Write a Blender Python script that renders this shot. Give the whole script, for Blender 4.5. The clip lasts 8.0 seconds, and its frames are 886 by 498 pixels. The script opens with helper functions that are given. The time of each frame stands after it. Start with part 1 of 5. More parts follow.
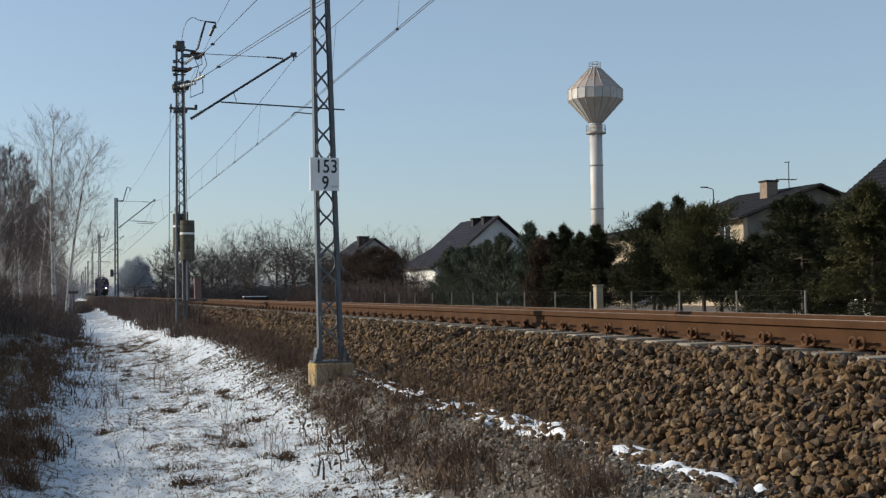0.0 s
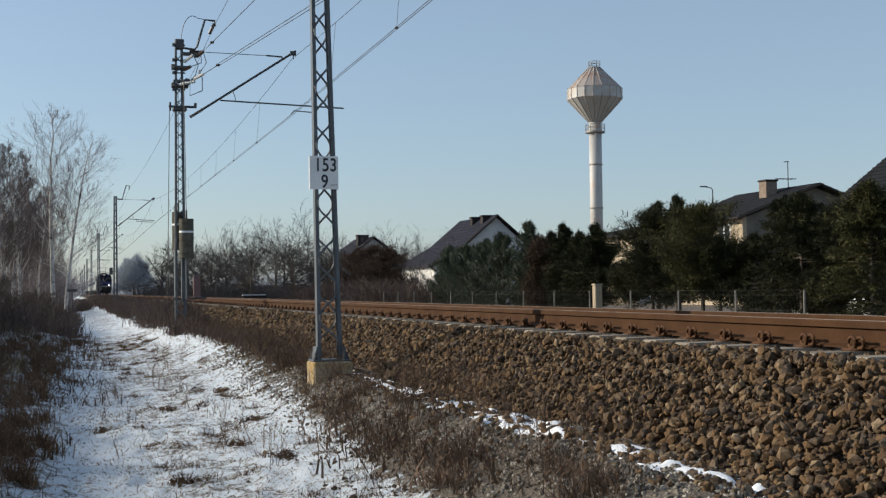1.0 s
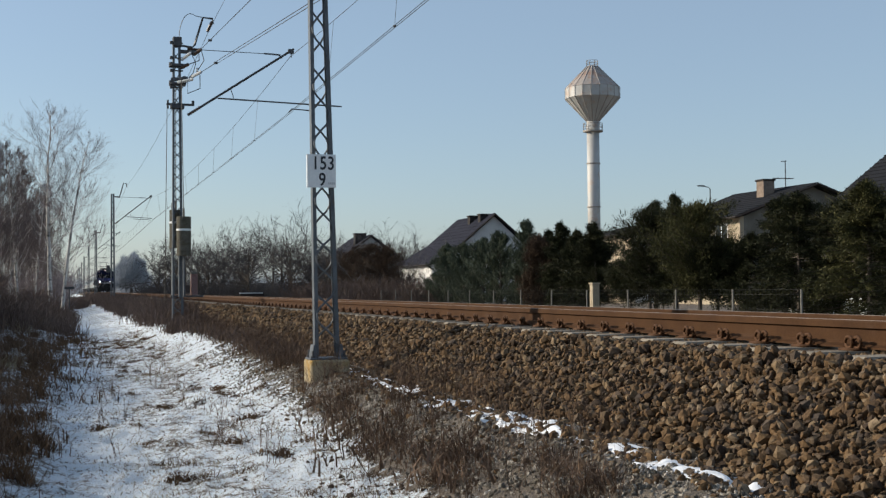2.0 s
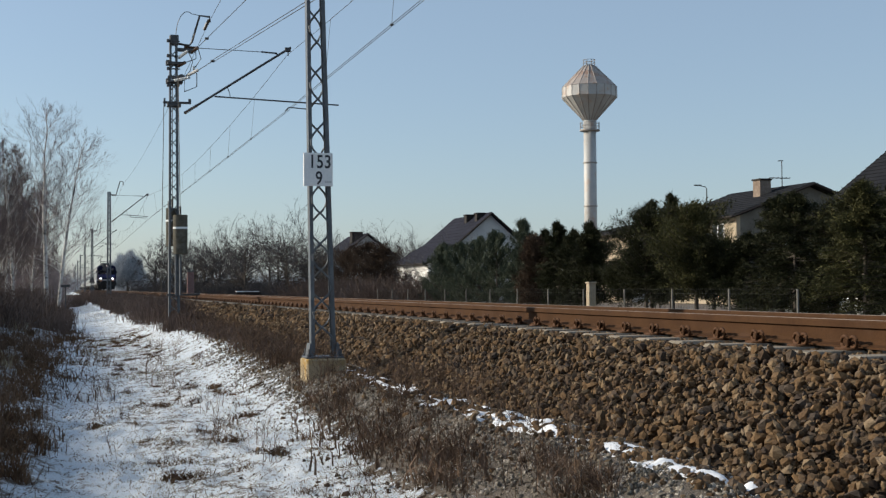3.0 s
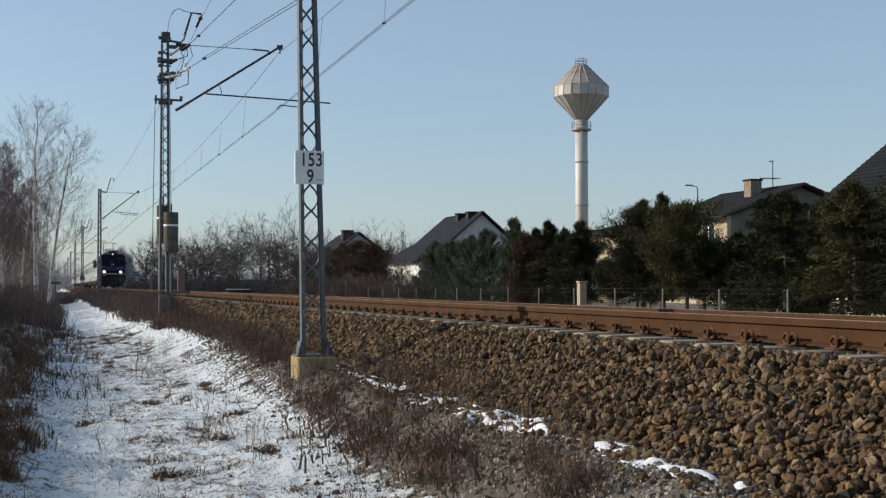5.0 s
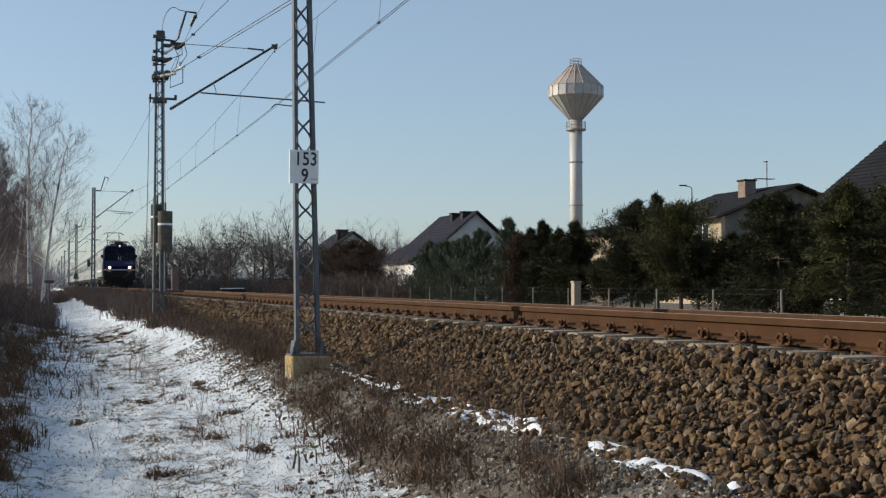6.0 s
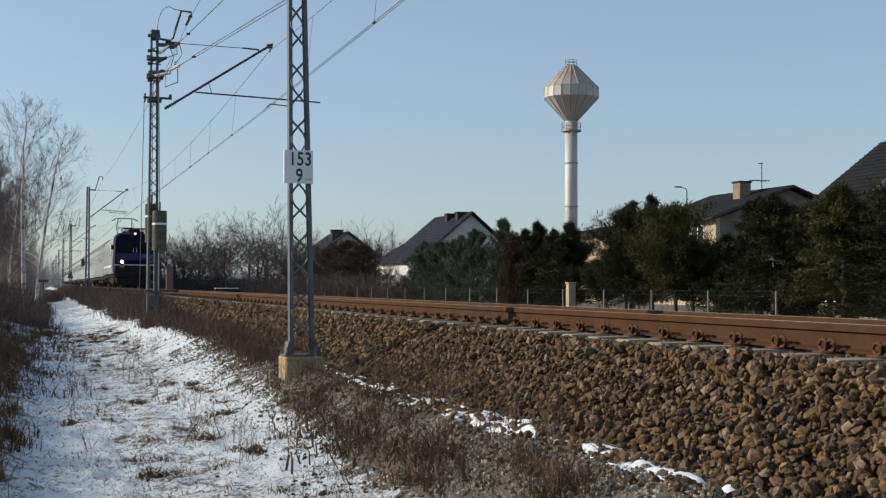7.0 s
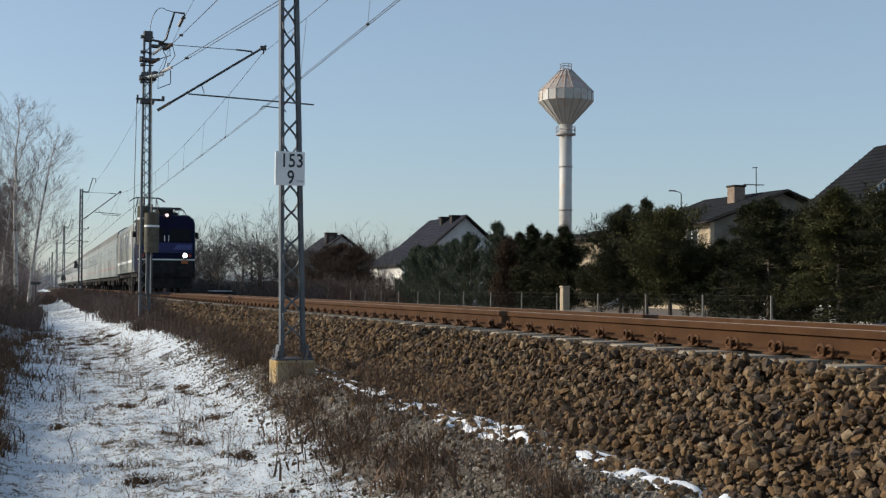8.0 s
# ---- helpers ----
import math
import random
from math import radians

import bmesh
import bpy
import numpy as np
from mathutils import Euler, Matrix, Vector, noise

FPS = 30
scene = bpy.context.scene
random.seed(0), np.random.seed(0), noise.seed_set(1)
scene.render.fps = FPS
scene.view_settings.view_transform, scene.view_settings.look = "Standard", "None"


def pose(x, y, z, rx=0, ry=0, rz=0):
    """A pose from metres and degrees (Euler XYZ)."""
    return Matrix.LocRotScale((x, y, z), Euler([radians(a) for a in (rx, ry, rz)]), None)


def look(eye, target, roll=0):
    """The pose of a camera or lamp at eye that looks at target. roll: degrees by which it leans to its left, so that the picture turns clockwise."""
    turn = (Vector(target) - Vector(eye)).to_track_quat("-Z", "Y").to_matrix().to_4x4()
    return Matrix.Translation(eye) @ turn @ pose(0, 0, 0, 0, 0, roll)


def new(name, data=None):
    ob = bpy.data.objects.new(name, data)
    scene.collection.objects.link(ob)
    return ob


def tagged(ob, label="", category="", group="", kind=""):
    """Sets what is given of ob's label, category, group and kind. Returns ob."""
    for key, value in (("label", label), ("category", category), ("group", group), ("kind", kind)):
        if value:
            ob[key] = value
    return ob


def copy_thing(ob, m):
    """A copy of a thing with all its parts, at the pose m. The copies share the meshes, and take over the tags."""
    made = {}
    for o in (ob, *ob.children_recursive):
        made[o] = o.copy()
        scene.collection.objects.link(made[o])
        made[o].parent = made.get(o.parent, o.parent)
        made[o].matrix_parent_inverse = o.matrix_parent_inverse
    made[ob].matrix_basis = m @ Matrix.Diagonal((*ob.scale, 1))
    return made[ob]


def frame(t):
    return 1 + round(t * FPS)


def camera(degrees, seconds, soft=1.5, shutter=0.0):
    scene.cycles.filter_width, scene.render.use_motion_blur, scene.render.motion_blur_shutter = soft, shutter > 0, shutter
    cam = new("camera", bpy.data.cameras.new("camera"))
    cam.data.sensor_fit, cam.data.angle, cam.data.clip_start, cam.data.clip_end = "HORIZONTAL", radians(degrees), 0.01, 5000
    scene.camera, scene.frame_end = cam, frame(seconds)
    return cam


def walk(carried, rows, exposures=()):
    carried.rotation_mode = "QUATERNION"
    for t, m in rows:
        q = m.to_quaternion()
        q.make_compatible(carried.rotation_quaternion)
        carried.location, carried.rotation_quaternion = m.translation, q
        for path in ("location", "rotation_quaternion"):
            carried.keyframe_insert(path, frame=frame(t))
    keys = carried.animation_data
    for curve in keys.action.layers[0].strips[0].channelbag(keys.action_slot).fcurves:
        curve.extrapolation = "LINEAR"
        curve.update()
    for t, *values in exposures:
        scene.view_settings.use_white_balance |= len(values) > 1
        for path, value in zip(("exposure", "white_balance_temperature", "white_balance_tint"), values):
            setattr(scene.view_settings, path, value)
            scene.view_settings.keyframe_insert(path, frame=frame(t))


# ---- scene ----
cam = camera(40.0, 8.0, soft=1.3)
EYE_Z = 1.6
walk(cam, [
    (0.0, pose(0, 0, EYE_Z, 91.939, 0.791, -16.928)),
    (0.5, pose(0, 0, EYE_Z, 91.907, 0.734, -16.941)),
    (1.0, pose(0, 0, EYE_Z, 91.882, 0.682, -16.973)),
    (1.5, pose(0, 0, EYE_Z, 91.849, 0.608, -17.024)),
    (3.0, pose(0, 0, EYE_Z, 91.757, 0.416, -17.262)),
    (3.5, pose(0, 0, EYE_Z, 91.738, 0.367, -17.345)),
    (4.0, pose(0, 0, EYE_Z, 91.717, 0.276, -17.452)),
    (4.5, pose(0, 0, EYE_Z, 91.705, 0.218, -17.566)),
    (6.0, pose(0, 0, EYE_Z, 91.674, 0.027, -17.958)),
    (6.5, pose(0, 0, EYE_Z, 91.683, -0.060, -18.094)),
    (7.0, pose(0.014, 0.03, EYE_Z + 0.004, 91.698, -0.160, -18.203)),
    (7.5, pose(0.042, 0.095, EYE_Z + 0.007, 91.757, -0.231, -18.284)),
    (8.0, pose(0.080, 0.174, EYE_Z + 0.006, 91.855, -0.319, -18.476)),
])

# ---- light ----
SUN_AZ, SUN_EL = radians(-62), radians(23)      # left of the track's direction, low winter sun
sun_to = Vector((math.sin(SUN_AZ) * math.cos(SUN_EL), math.cos(SUN_AZ) * math.cos(SUN_EL), math.sin(SUN_EL)))
sun_data = bpy.data.lights.new("sun", "SUN")
sun_data.energy, sun_data.angle, sun_data.color = 5.3, radians(0.7), (1.0, 0.86, 0.68)
sun = new("sun", sun_data)
sun.matrix_world = look(sun_to * 50, (0, 0, 0))
world = bpy.data.worlds.new("sky")
scene.world = world
world.use_nodes = True
wn = world.node_tree
sky = wn.nodes.new("ShaderNodeTexSky")
sky.sky_type, sky.sun_disc = "NISHITA", False
sky.sun_elevation, sky.sun_rotation = SUN_EL, SUN_AZ
sky.altitude, sky.air_density, sky.dust_density, sky.ozone_density = 100, 1.0, 0.9, 2.3
background = wn.nodes["Background"]
background.inputs["Strength"].default_value = 0.127
veil = wn.nodes.new("ShaderNodeMix")          # even winter haze over the clear sky
veil.data_type = "RGBA"
veil.inputs[0].default_value = 0.4
veil.inputs[7].default_value = (3.8, 4.4, 5.0, 1)
wn.links.new(sky.outputs["Color"], veil.inputs[6])
wn.links.new(veil.outputs[2], background.inputs["Color"])
scene.view_settings.exposure = 0.0
scene.view_settings.use_white_balance = True
scene.view_settings.white_balance_temperature, scene.view_settings.white_balance_tint = 6150, 8

# ---- materials ----


def nodes_of(name):
    m = bpy.data.materials.new(name)
    m.use_nodes = True
    return m, m.node_tree, m.node_tree.nodes["Principled BSDF"]


def noise_node(nt, coord, scale, detail=4.0, rough=0.6):
    n = nt.nodes.new("ShaderNodeTexNoise")
    n.inputs["Scale"].default_value, n.inputs["Detail"].default_value, n.inputs["Roughness"].default_value = scale, detail, rough
    nt.links.new(coord, n.inputs["Vector"])
    return n.outputs["Fac"]


def ramp_node(nt, fac, stops):
    r = nt.nodes.new("ShaderNodeValToRGB")
    els = r.color_ramp.elements
    while len(els) < len(stops):
        els.new(0.5)
    for e, (p, c) in zip(els, stops):
        e.position, e.color = p, (*c, 1)
    nt.links.new(fac, r.inputs["Fac"])
    return r.outputs["Color"]


def math_node(nt, op, a, b=0.0, clamp=False):
    n = nt.nodes.new("ShaderNodeMath")
    n.operation, n.use_clamp = op, clamp
    for i, v in enumerate((a, b)):
        if isinstance(v, (int, float)):
            n.inputs[i].default_value = v
        else:
            nt.links.new(v, n.inputs[i])
    return n.outputs[0]


def mix_node(nt, fac, a, b, blend="MIX"):
    n = nt.nodes.new("ShaderNodeMix")
    n.data_type, n.blend_type = "RGBA", blend
    for i, v in ((0, fac), (6, a), (7, b)):
        if isinstance(v, (int, float)):
            n.inputs[i].default_value = v
        elif isinstance(v, tuple):
            n.inputs[i].default_value = (*v, 1)
        else:
            nt.links.new(v, n.inputs[i])
    return n.outputs[2]


def bump_node(nt, height, strength, dist, p):
    b = nt.nodes.new("ShaderNodeBump")
    b.inputs["Strength"].default_value, b.inputs["Distance"].default_value = strength, dist
    nt.links.new(height, b.inputs["Height"])
    nt.links.new(b.outputs["Normal"], p.inputs["Normal"])


def surface(name, c1, c2, scale=3.0, fine=40.0, rough=0.7, metal=0.0, bump=0.3, dist=0.01, vary=0.0, stain=None, stain_at=0.6):
    """Two colours mixed by coarse and fine grain, an optional stain, relief, and a per-piece shift of brightness."""
    m, nt, p = nodes_of(name)
    co = nt.nodes.new("ShaderNodeTexCoord").outputs["Object"]
    big, small = noise_node(nt, co, scale, 5), noise_node(nt, co, fine, 3)
    fac = math_node(nt, "ADD", math_node(nt, "MULTIPLY", big, 0.65), math_node(nt, "MULTIPLY", small, 0.35))
    col = ramp_node(nt, fac, [(0.36, c1), (0.64, c2)])
    if stain:
        s = noise_node(nt, co, scale * 0.6 + 0.2, 6, 0.7)
        col = mix_node(nt, ramp_node(nt, s, [(stain_at - 0.08, (0, 0, 0)), (stain_at + 0.06, (1, 1, 1))]), col, stain)
    if vary:
        info, geo = nt.nodes.new("ShaderNodeObjectInfo"), nt.nodes.new("ShaderNodeNewGeometry")
        rnd = math_node(nt, "FRACT", math_node(nt, "ADD", info.outputs["Random"], geo.outputs["Random Per Island"]))
        gain = math_node(nt, "ADD", math_node(nt, "MULTIPLY", rnd, 2 * vary), 1 - vary)
        hsv = nt.nodes.new("ShaderNodeHueSaturation")
        nt.links.new(gain, hsv.inputs["Value"])
        nt.links.new(col, hsv.inputs["Color"])
        col = hsv.outputs["Color"]
    nt.links.new(col, p.inputs["Base Color"])
    p.inputs["Roughness"].default_value, p.inputs["Metallic"].default_value = rough, metal
    if rough >= 0.7:
        p.inputs["Specular IOR Level"].default_value = 0.15
    if bump:
        bump_node(nt, small, bump, dist, p)
    return m


def stone_material(name, stops, dark=0.0):
    m, nt, p = nodes_of(name)
    co = nt.nodes.new("ShaderNodeTexCoord").outputs["Object"]
    info, geo = nt.nodes.new("ShaderNodeObjectInfo"), nt.nodes.new("ShaderNodeNewGeometry")
    rnd = math_node(nt, "FRACT", math_node(nt, "ADD", info.outputs["Random"], geo.outputs["Random Per Island"]))
    col = ramp_node(nt, rnd, stops)
    grain = noise_node(nt, co, 60, 4, 0.7)
    col = mix_node(nt, 1.0, col, ramp_node(nt, grain, [(0.3, (0.6, 0.6, 0.6)), (0.7, (1.25, 1.22, 1.2))]), "MULTIPLY")
    nt.links.new(col, p.inputs["Base Color"])
    p.inputs["Roughness"].default_value, p.inputs["Specular IOR Level"].default_value = 0.9, 0.15
    bump_node(nt, grain, 0.5, 0.008, p)
    return m


def glow(name, colour, strength):
    m, nt, p = nodes_of(name)
    p.inputs["Base Color"].default_value = (*colour, 1)
    p.inputs["Emission Color"].default_value, p.inputs["Emission Strength"].default_value = (*colour, 1), strength
    return m


def glass_dark(name, colour=(0.02, 0.025, 0.03), rough=0.08):
    m, nt, p = nodes_of(name)
    co = nt.nodes.new("ShaderNodeTexCoord").outputs["Object"]
    nt.links.new(ramp_node(nt, noise_node(nt, co, 1.5), [(0.3, colour), (0.7, tuple(1.6 * c for c in colour))]), p.inputs["Base Color"])
    p.inputs["Roughness"].default_value = rough
    return m


def ground_material():
    """Soil and dry turf, with thin snow lying where the path and the bank let it lie."""
    m, nt, p = nodes_of("ground_soil_and_snow")
    co = nt.nodes.new("ShaderNodeTexCoord").outputs["Object"]
    sep = nt.nodes.new("ShaderNodeSeparateXYZ")
    nt.links.new(co, sep.inputs[0])
    # the path widens to the right further on
    wider = math_node(nt, "MINIMUM", math_node(nt, "MAXIMUM", math_node(nt, "MULTIPLY", math_node(nt, "SUBTRACT", sep.outputs["Y"], 9.0), 0.05), 0.0), 0.74)
    right = math_node(nt, "MINIMUM", math_node(nt, "MAXIMUM", math_node(nt, "MULTIPLY", math_node(nt, "SUBTRACT", sep.outputs["X"], 0.6), 0.66), 0.0), 1.0)
    x = math_node(nt, "SUBTRACT", sep.outputs["X"], math_node(nt, "MULTIPLY", wider, right))
    coarse, mid = noise_node(nt, co, 0.9, 4), noise_node(nt, co, 3.5, 6, 0.7)
    fine, grit = noise_node(nt, co, 16, 6, 0.75), noise_node(nt, co, 70, 3, 0.7)
    patch = math_node(nt, "ADD", math_node(nt, "MULTIPLY", coarse, 0.35), math_node(nt, "MULTIPLY", noise_node(nt, co, 4.2, 5, 0.65), 0.65))
    wob = math_node(nt, "ADD", x, math_node(nt, "MULTIPLY", math_node(nt, "SUBTRACT", mid, 0.5), 1.3))
    # how much snow lies, across the track's direction
    lie = nt.nodes.new("ShaderNodeFloatCurve")
    mr = nt.nodes.new("ShaderNodeMapRange")
    mr.inputs["From Min"].default_value, mr.inputs["From Max"].default_value = -6.0, 6.0
    nt.links.new(wob, mr.inputs["Value"])
    nt.links.new(mr.outputs[0], lie.inputs["Value"])
    pts = lie.mapping.curves[0].points
    shape = [(-6, .5), (-1.6, .545), (-0.9, .56), (-0.35, .575), (0.1, .625), (0.55, .637), (0.9, .602), (1.3, .595), (1.65, .622), (2.1, .618), (2.5, .48), (2.9, .27), (3.25, .3), (3.6, .26), (6, .25)]
    for i, (a, v) in enumerate(shape):
        q = ((a + 6) / 12, v)
        if i in (0, len(shape) - 1):
            pts[0 if i == 0 else len(pts) - 1].location = q
        else:
            pts.new(*q)
    lie.mapping.update()
    thin = math_node(nt, "ADD", math_node(nt, "ADD", math_node(nt, "MULTIPLY", fine, 0.36), math_node(nt, "MULTIPLY", patch, 0.42)), math_node(nt, "MULTIPLY", grit, 0.22))
    snow = ramp_node(nt, math_node(nt, "SUBTRACT", math_node(nt, "ADD", lie.outputs[0], 0.434), thin), [(0.485, (0, 0, 0)), (0.535, (1, 1, 1))])
    soil = ramp_node(nt, math_node(nt, "ADD", math_node(nt, "MULTIPLY", mid, 0.5), math_node(nt, "MULTIPLY", grit, 0.5)),
                     [(0.33, (0.04, 0.031, 0.022)), (0.5, (0.14, 0.112, 0.084)), (0.66, (0.28, 0.24, 0.19))])
    col = mix_node(nt, snow, soil, ramp_node(nt, fine, [(0.3, (0.7, 0.8, 0.9)), (0.6, (0.86, 0.91, 0.96))]))
    nt.links.new(col, p.inputs["Base Color"])
    p.inputs["Roughness"].default_value = 0.8
    h = math_node(nt, "ADD", math_node(nt, "MULTIPLY", fine, 1.0), math_node(nt, "MULTIPLY", grit, 0.4))
    bump_node(nt, h, 0.9, 0.075, p)
    return m


GROUND = ground_material()
STONE = stone_material("ballast_stone", [(0.0, (0.05, 0.038, 0.03)), (0.25, (0.105, 0.066, 0.035)), (0.55, (0.165, 0.105, 0.054)), (0.7, (0.078, 0.062, 0.05)), (0.93, (0.21, 0.147, 0.082)), (1.0, (0.24, 0.185, 0.125))])
GRIT = stone_material("fine_gravel", [(0.0, (0.08, 0.072, 0.058)), (0.5, (0.2, 0.178, 0.142)), (1.0, (0.42, 0.39, 0.34))])
BED = surface("ballast_bed_small_stone", (0.045, 0.033, 0.023), (0.12, 0.088, 0.058), 8, 45, 0.9, bump=1.0, dist=0.05)
RAIL = surface("rusty_rail_steel", (0.041, 0.0182, 0.0072), (0.07, 0.0335, 0.0135), 3, 60, 0.85, 0.0, 0.3, 0.002, stain=(0.065, 0.035, 0.02), stain_at=0.62)
RAIL_TOP = surface("polished_rail_head", (0.2, 0.15, 0.11), (0.32, 0.26, 0.2), 4, 80, 0.5, 0.6, 0.05, 0.001)
CLIP = surface("dark_rusty_spring_steel", (0.05, 0.024, 0.012), (0.1, 0.05, 0.024), 20, 90, 0.75, 0.0)
SLEEPER = surface("weathered_concrete_sleeper", (0.165, 0.142, 0.11), (0.27, 0.235, 0.188), 5, 60, 0.9, vary=0.15, stain=(0.2, 0.12, 0.07), stain_at=0.6)
CONCRETE = surface("old_concrete", (0.27, 0.22, 0.14), (0.41, 0.345, 0.23), 4, 50, 0.9, bump=0.5, stain=(0.3, 0.19, 0.06), stain_at=0.55)
MAST_STEEL = surface("grey_painted_mast_steel", (0.066, 0.074, 0.084), (0.12, 0.132, 0.145), 5, 60, 0.5, 0.2, 0.2, 0.003, stain=(0.14, 0.09, 0.06), stain_at=0.68)
DARK_STEEL = surface("dark_arm_steel", (0.05, 0.05, 0.055), (0.1, 0.1, 0.1), 8, 60, 0.5, 0.5)
WIRE = surface("weathered_copper_wire", (0.06, 0.055, 0.05), (0.1, 0.09, 0.08), 2, 50, 0.6, 0.4, 0)
CERAMIC = surface("white_glazed_insulator", (0.6, 0.6, 0.58), (0.75, 0.75, 0.72), 10, 60, 0.25, 0, 0)
BROWN_CERAMIC = surface("brown_insulator", (0.06, 0.035, 0.02), (0.1, 0.06, 0.04), 10, 60, 0.25, 0, 0)
WEIGHT = surface("cast_concrete_weight", (0.075, 0.068, 0.052), (0.14, 0.128, 0.1), 6, 40, 0.85, stain=(0.09, 0.075, 0.05))
SIGN_WHITE = surface("white_enamel_sign", (0.68, 0.69, 0.69), (0.8, 0.8, 0.79), 5, 40, 0.45, 0, 0.05, 0.001)
SIGN_BLACK = surface("black_sign_paint", (0.012, 0.014, 0.02), (0.025, 0.027, 0.035), 8, 50, 0.5, 0, 0)
SIGN_GREY = surface("faded_grey_lettering", (0.4, 0.4, 0.41), (0.5, 0.5, 0.5), 8, 50, 0.5, 0, 0)
BARK = surface("grey_brown_bark", (0.045, 0.038, 0.032), (0.12, 0.1, 0.085), 6, 40, 0.9, bump=0.6, dist=0.02)
TWIG = surface("bare_twigs", (0.052, 0.047, 0.046), (0.12, 0.11, 0.108), 2, 20, 0.9, bump=0, vary=0.3)
TWIG_RED = surface("reddish_bare_twigs", (0.076, 0.054, 0.045), (0.165, 0.122, 0.1), 2, 20, 0.9, bump=0, vary=0.3)
# aerial haze put into the twig colour: pale blue-grey for distant trees
TWIG_HAZE = surface("haze_paled_far_twigs", (0.36, 0.38, 0.41), (0.5, 0.52, 0.55), 1, 10, 0.9, bump=0, vary=0.25)
BIRCH_TWIG = surface("pale_birch_twigs", (0.19, 0.155, 0.15), (0.33, 0.28, 0.272), 2, 20, 0.9, bump=0, vary=0.3)
YOUNG_TWIG = surface("brown_young_birch_twigs", (0.105, 0.083, 0.078), (0.2, 0.163, 0.155), 2, 20, 0.9, bump=0, vary=0.3)
CLOD = surface("dark_frozen_soil", (0.035, 0.024, 0.017), (0.1, 0.072, 0.05), 8, 50, 0.95, bump=0.8, dist=0.01, vary=0.3)
BIRCH = surface("white_birch_bark", (0.42, 0.39, 0.36), (0.66, 0.63, 0.6), 2.5, 14, 0.8, stain=(0.05, 0.045, 0.04), stain_at=0.58)
STRAW = surface("dry_brown_grass", (0.065, 0.038, 0.022), (0.16, 0.1, 0.058), 1.5, 12, 0.9, bump=0, vary=0.45)
STRAW_PALE = surface("pale_dry_grass", (0.26, 0.22, 0.13), (0.42, 0.36, 0.24), 1.5, 12, 0.9, bump=0, vary=0.35)
WEED = surface("dead_weed_stalks", (0.072, 0.047, 0.032), (0.18, 0.12, 0.08), 2, 15, 0.9, bump=0, vary=0.4)
SPRUCE = surface("dark_spruce_needles", (0.011, 0.013, 0.005), (0.034, 0.036, 0.013), 1.2, 9, 0.7, bump=0, vary=0.28)
THUJA = surface("olive_thuja_foliage", (0.026, 0.028, 0.01), (0.08, 0.076, 0.027), 1.2, 9, 0.7, bump=0, vary=0.4)
PINE = surface("bluish_pine_needles", (0.038, 0.05, 0.034), (0.1, 0.115, 0.076), 1.2, 9, 0.7, bump=0, vary=0.35)
BROWN_LEAF = surface("withered_brown_foliage", (0.035, 0.023, 0.015), (0.085, 0.057, 0.038), 1.2, 9, 0.85, bump=0, vary=0.4)
TOWER = surface("pale_painted_tower_steel", (0.37, 0.365, 0.35), (0.48, 0.475, 0.46), 0.35, 6, 0.6, 0.1, 0.1, 0.01, stain=(0.42, 0.33, 0.27), stain_at=0.6)
TOWER_TOP = surface("rust_streaked_tower_roof", (0.28, 0.24, 0.215), (0.43, 0.4, 0.37), 0.5, 5, 0.65, 0.1, 0.1, 0.01, stain=(0.3, 0.19, 0.14), stain_at=0.55)
SEAM = surface("tower_seam_steel", (0.22, 0.2, 0.18), (0.34, 0.31, 0.28), 2, 20, 0.6, 0.2)
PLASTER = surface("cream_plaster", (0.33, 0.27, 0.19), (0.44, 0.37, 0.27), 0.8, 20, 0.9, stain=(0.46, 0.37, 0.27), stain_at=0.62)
# grey house walls; also the cream house's gables, with shade in the colour
PLASTER_GREY_AND_SHADE = surface("grey_and_shaded_plaster", (0.13, 0.12, 0.1), (0.2, 0.185, 0.16), 0.8, 20, 0.9)
PLASTER_WHITE = surface("white_plaster", (0.42, 0.42, 0.42), (0.54, 0.54, 0.53), 0.8, 20, 0.9)
ROOF_DARK = surface("dark_grey_roofing", (0.008, 0.009, 0.012), (0.018, 0.019, 0.023), 1.0, 14, 0.95, bump=0.5, vary=0.12)
ROOF_PURPLE = surface("dark_maroon_roof_tiles", (0.012, 0.013, 0.021), (0.024, 0.025, 0.038), 1.0, 14, 0.95, bump=0.5)
BRICKWORK = surface("chimney_masonry", (0.16, 0.12, 0.095), (0.27, 0.215, 0.17), 3, 20, 0.9)
TRIM = surface("dark_brown_trim", (0.02, 0.016, 0.015), (0.045, 0.038, 0.034), 3, 20, 0.7)
WINDOW = glass_dark("window_glass")
FRAME_WHITE = surface("white_window_frame", (0.66, 0.65, 0.62), (0.8, 0.79, 0.76), 3, 20, 0.6)
FENCE_STEEL = surface("galvanised_fence", (0.035, 0.035, 0.03), (0.07, 0.07, 0.065), 3, 30, 0.7, 0.0)
FENCE_POST = surface("pale_concrete_post", (0.12, 0.115, 0.102), (0.21, 0.2, 0.18), 4, 40, 0.9)
RED_PAINT = surface("faded_red_paint", (0.19, 0.11, 0.1), (0.27, 0.18, 0.165), 5, 40, 0.7)
SNOW = surface("granular_snow", (0.7, 0.72, 0.75), (0.86, 0.87, 0.88), 5, 60, 0.7, 0, 0.4, 0.01)

# ---- building tools ----


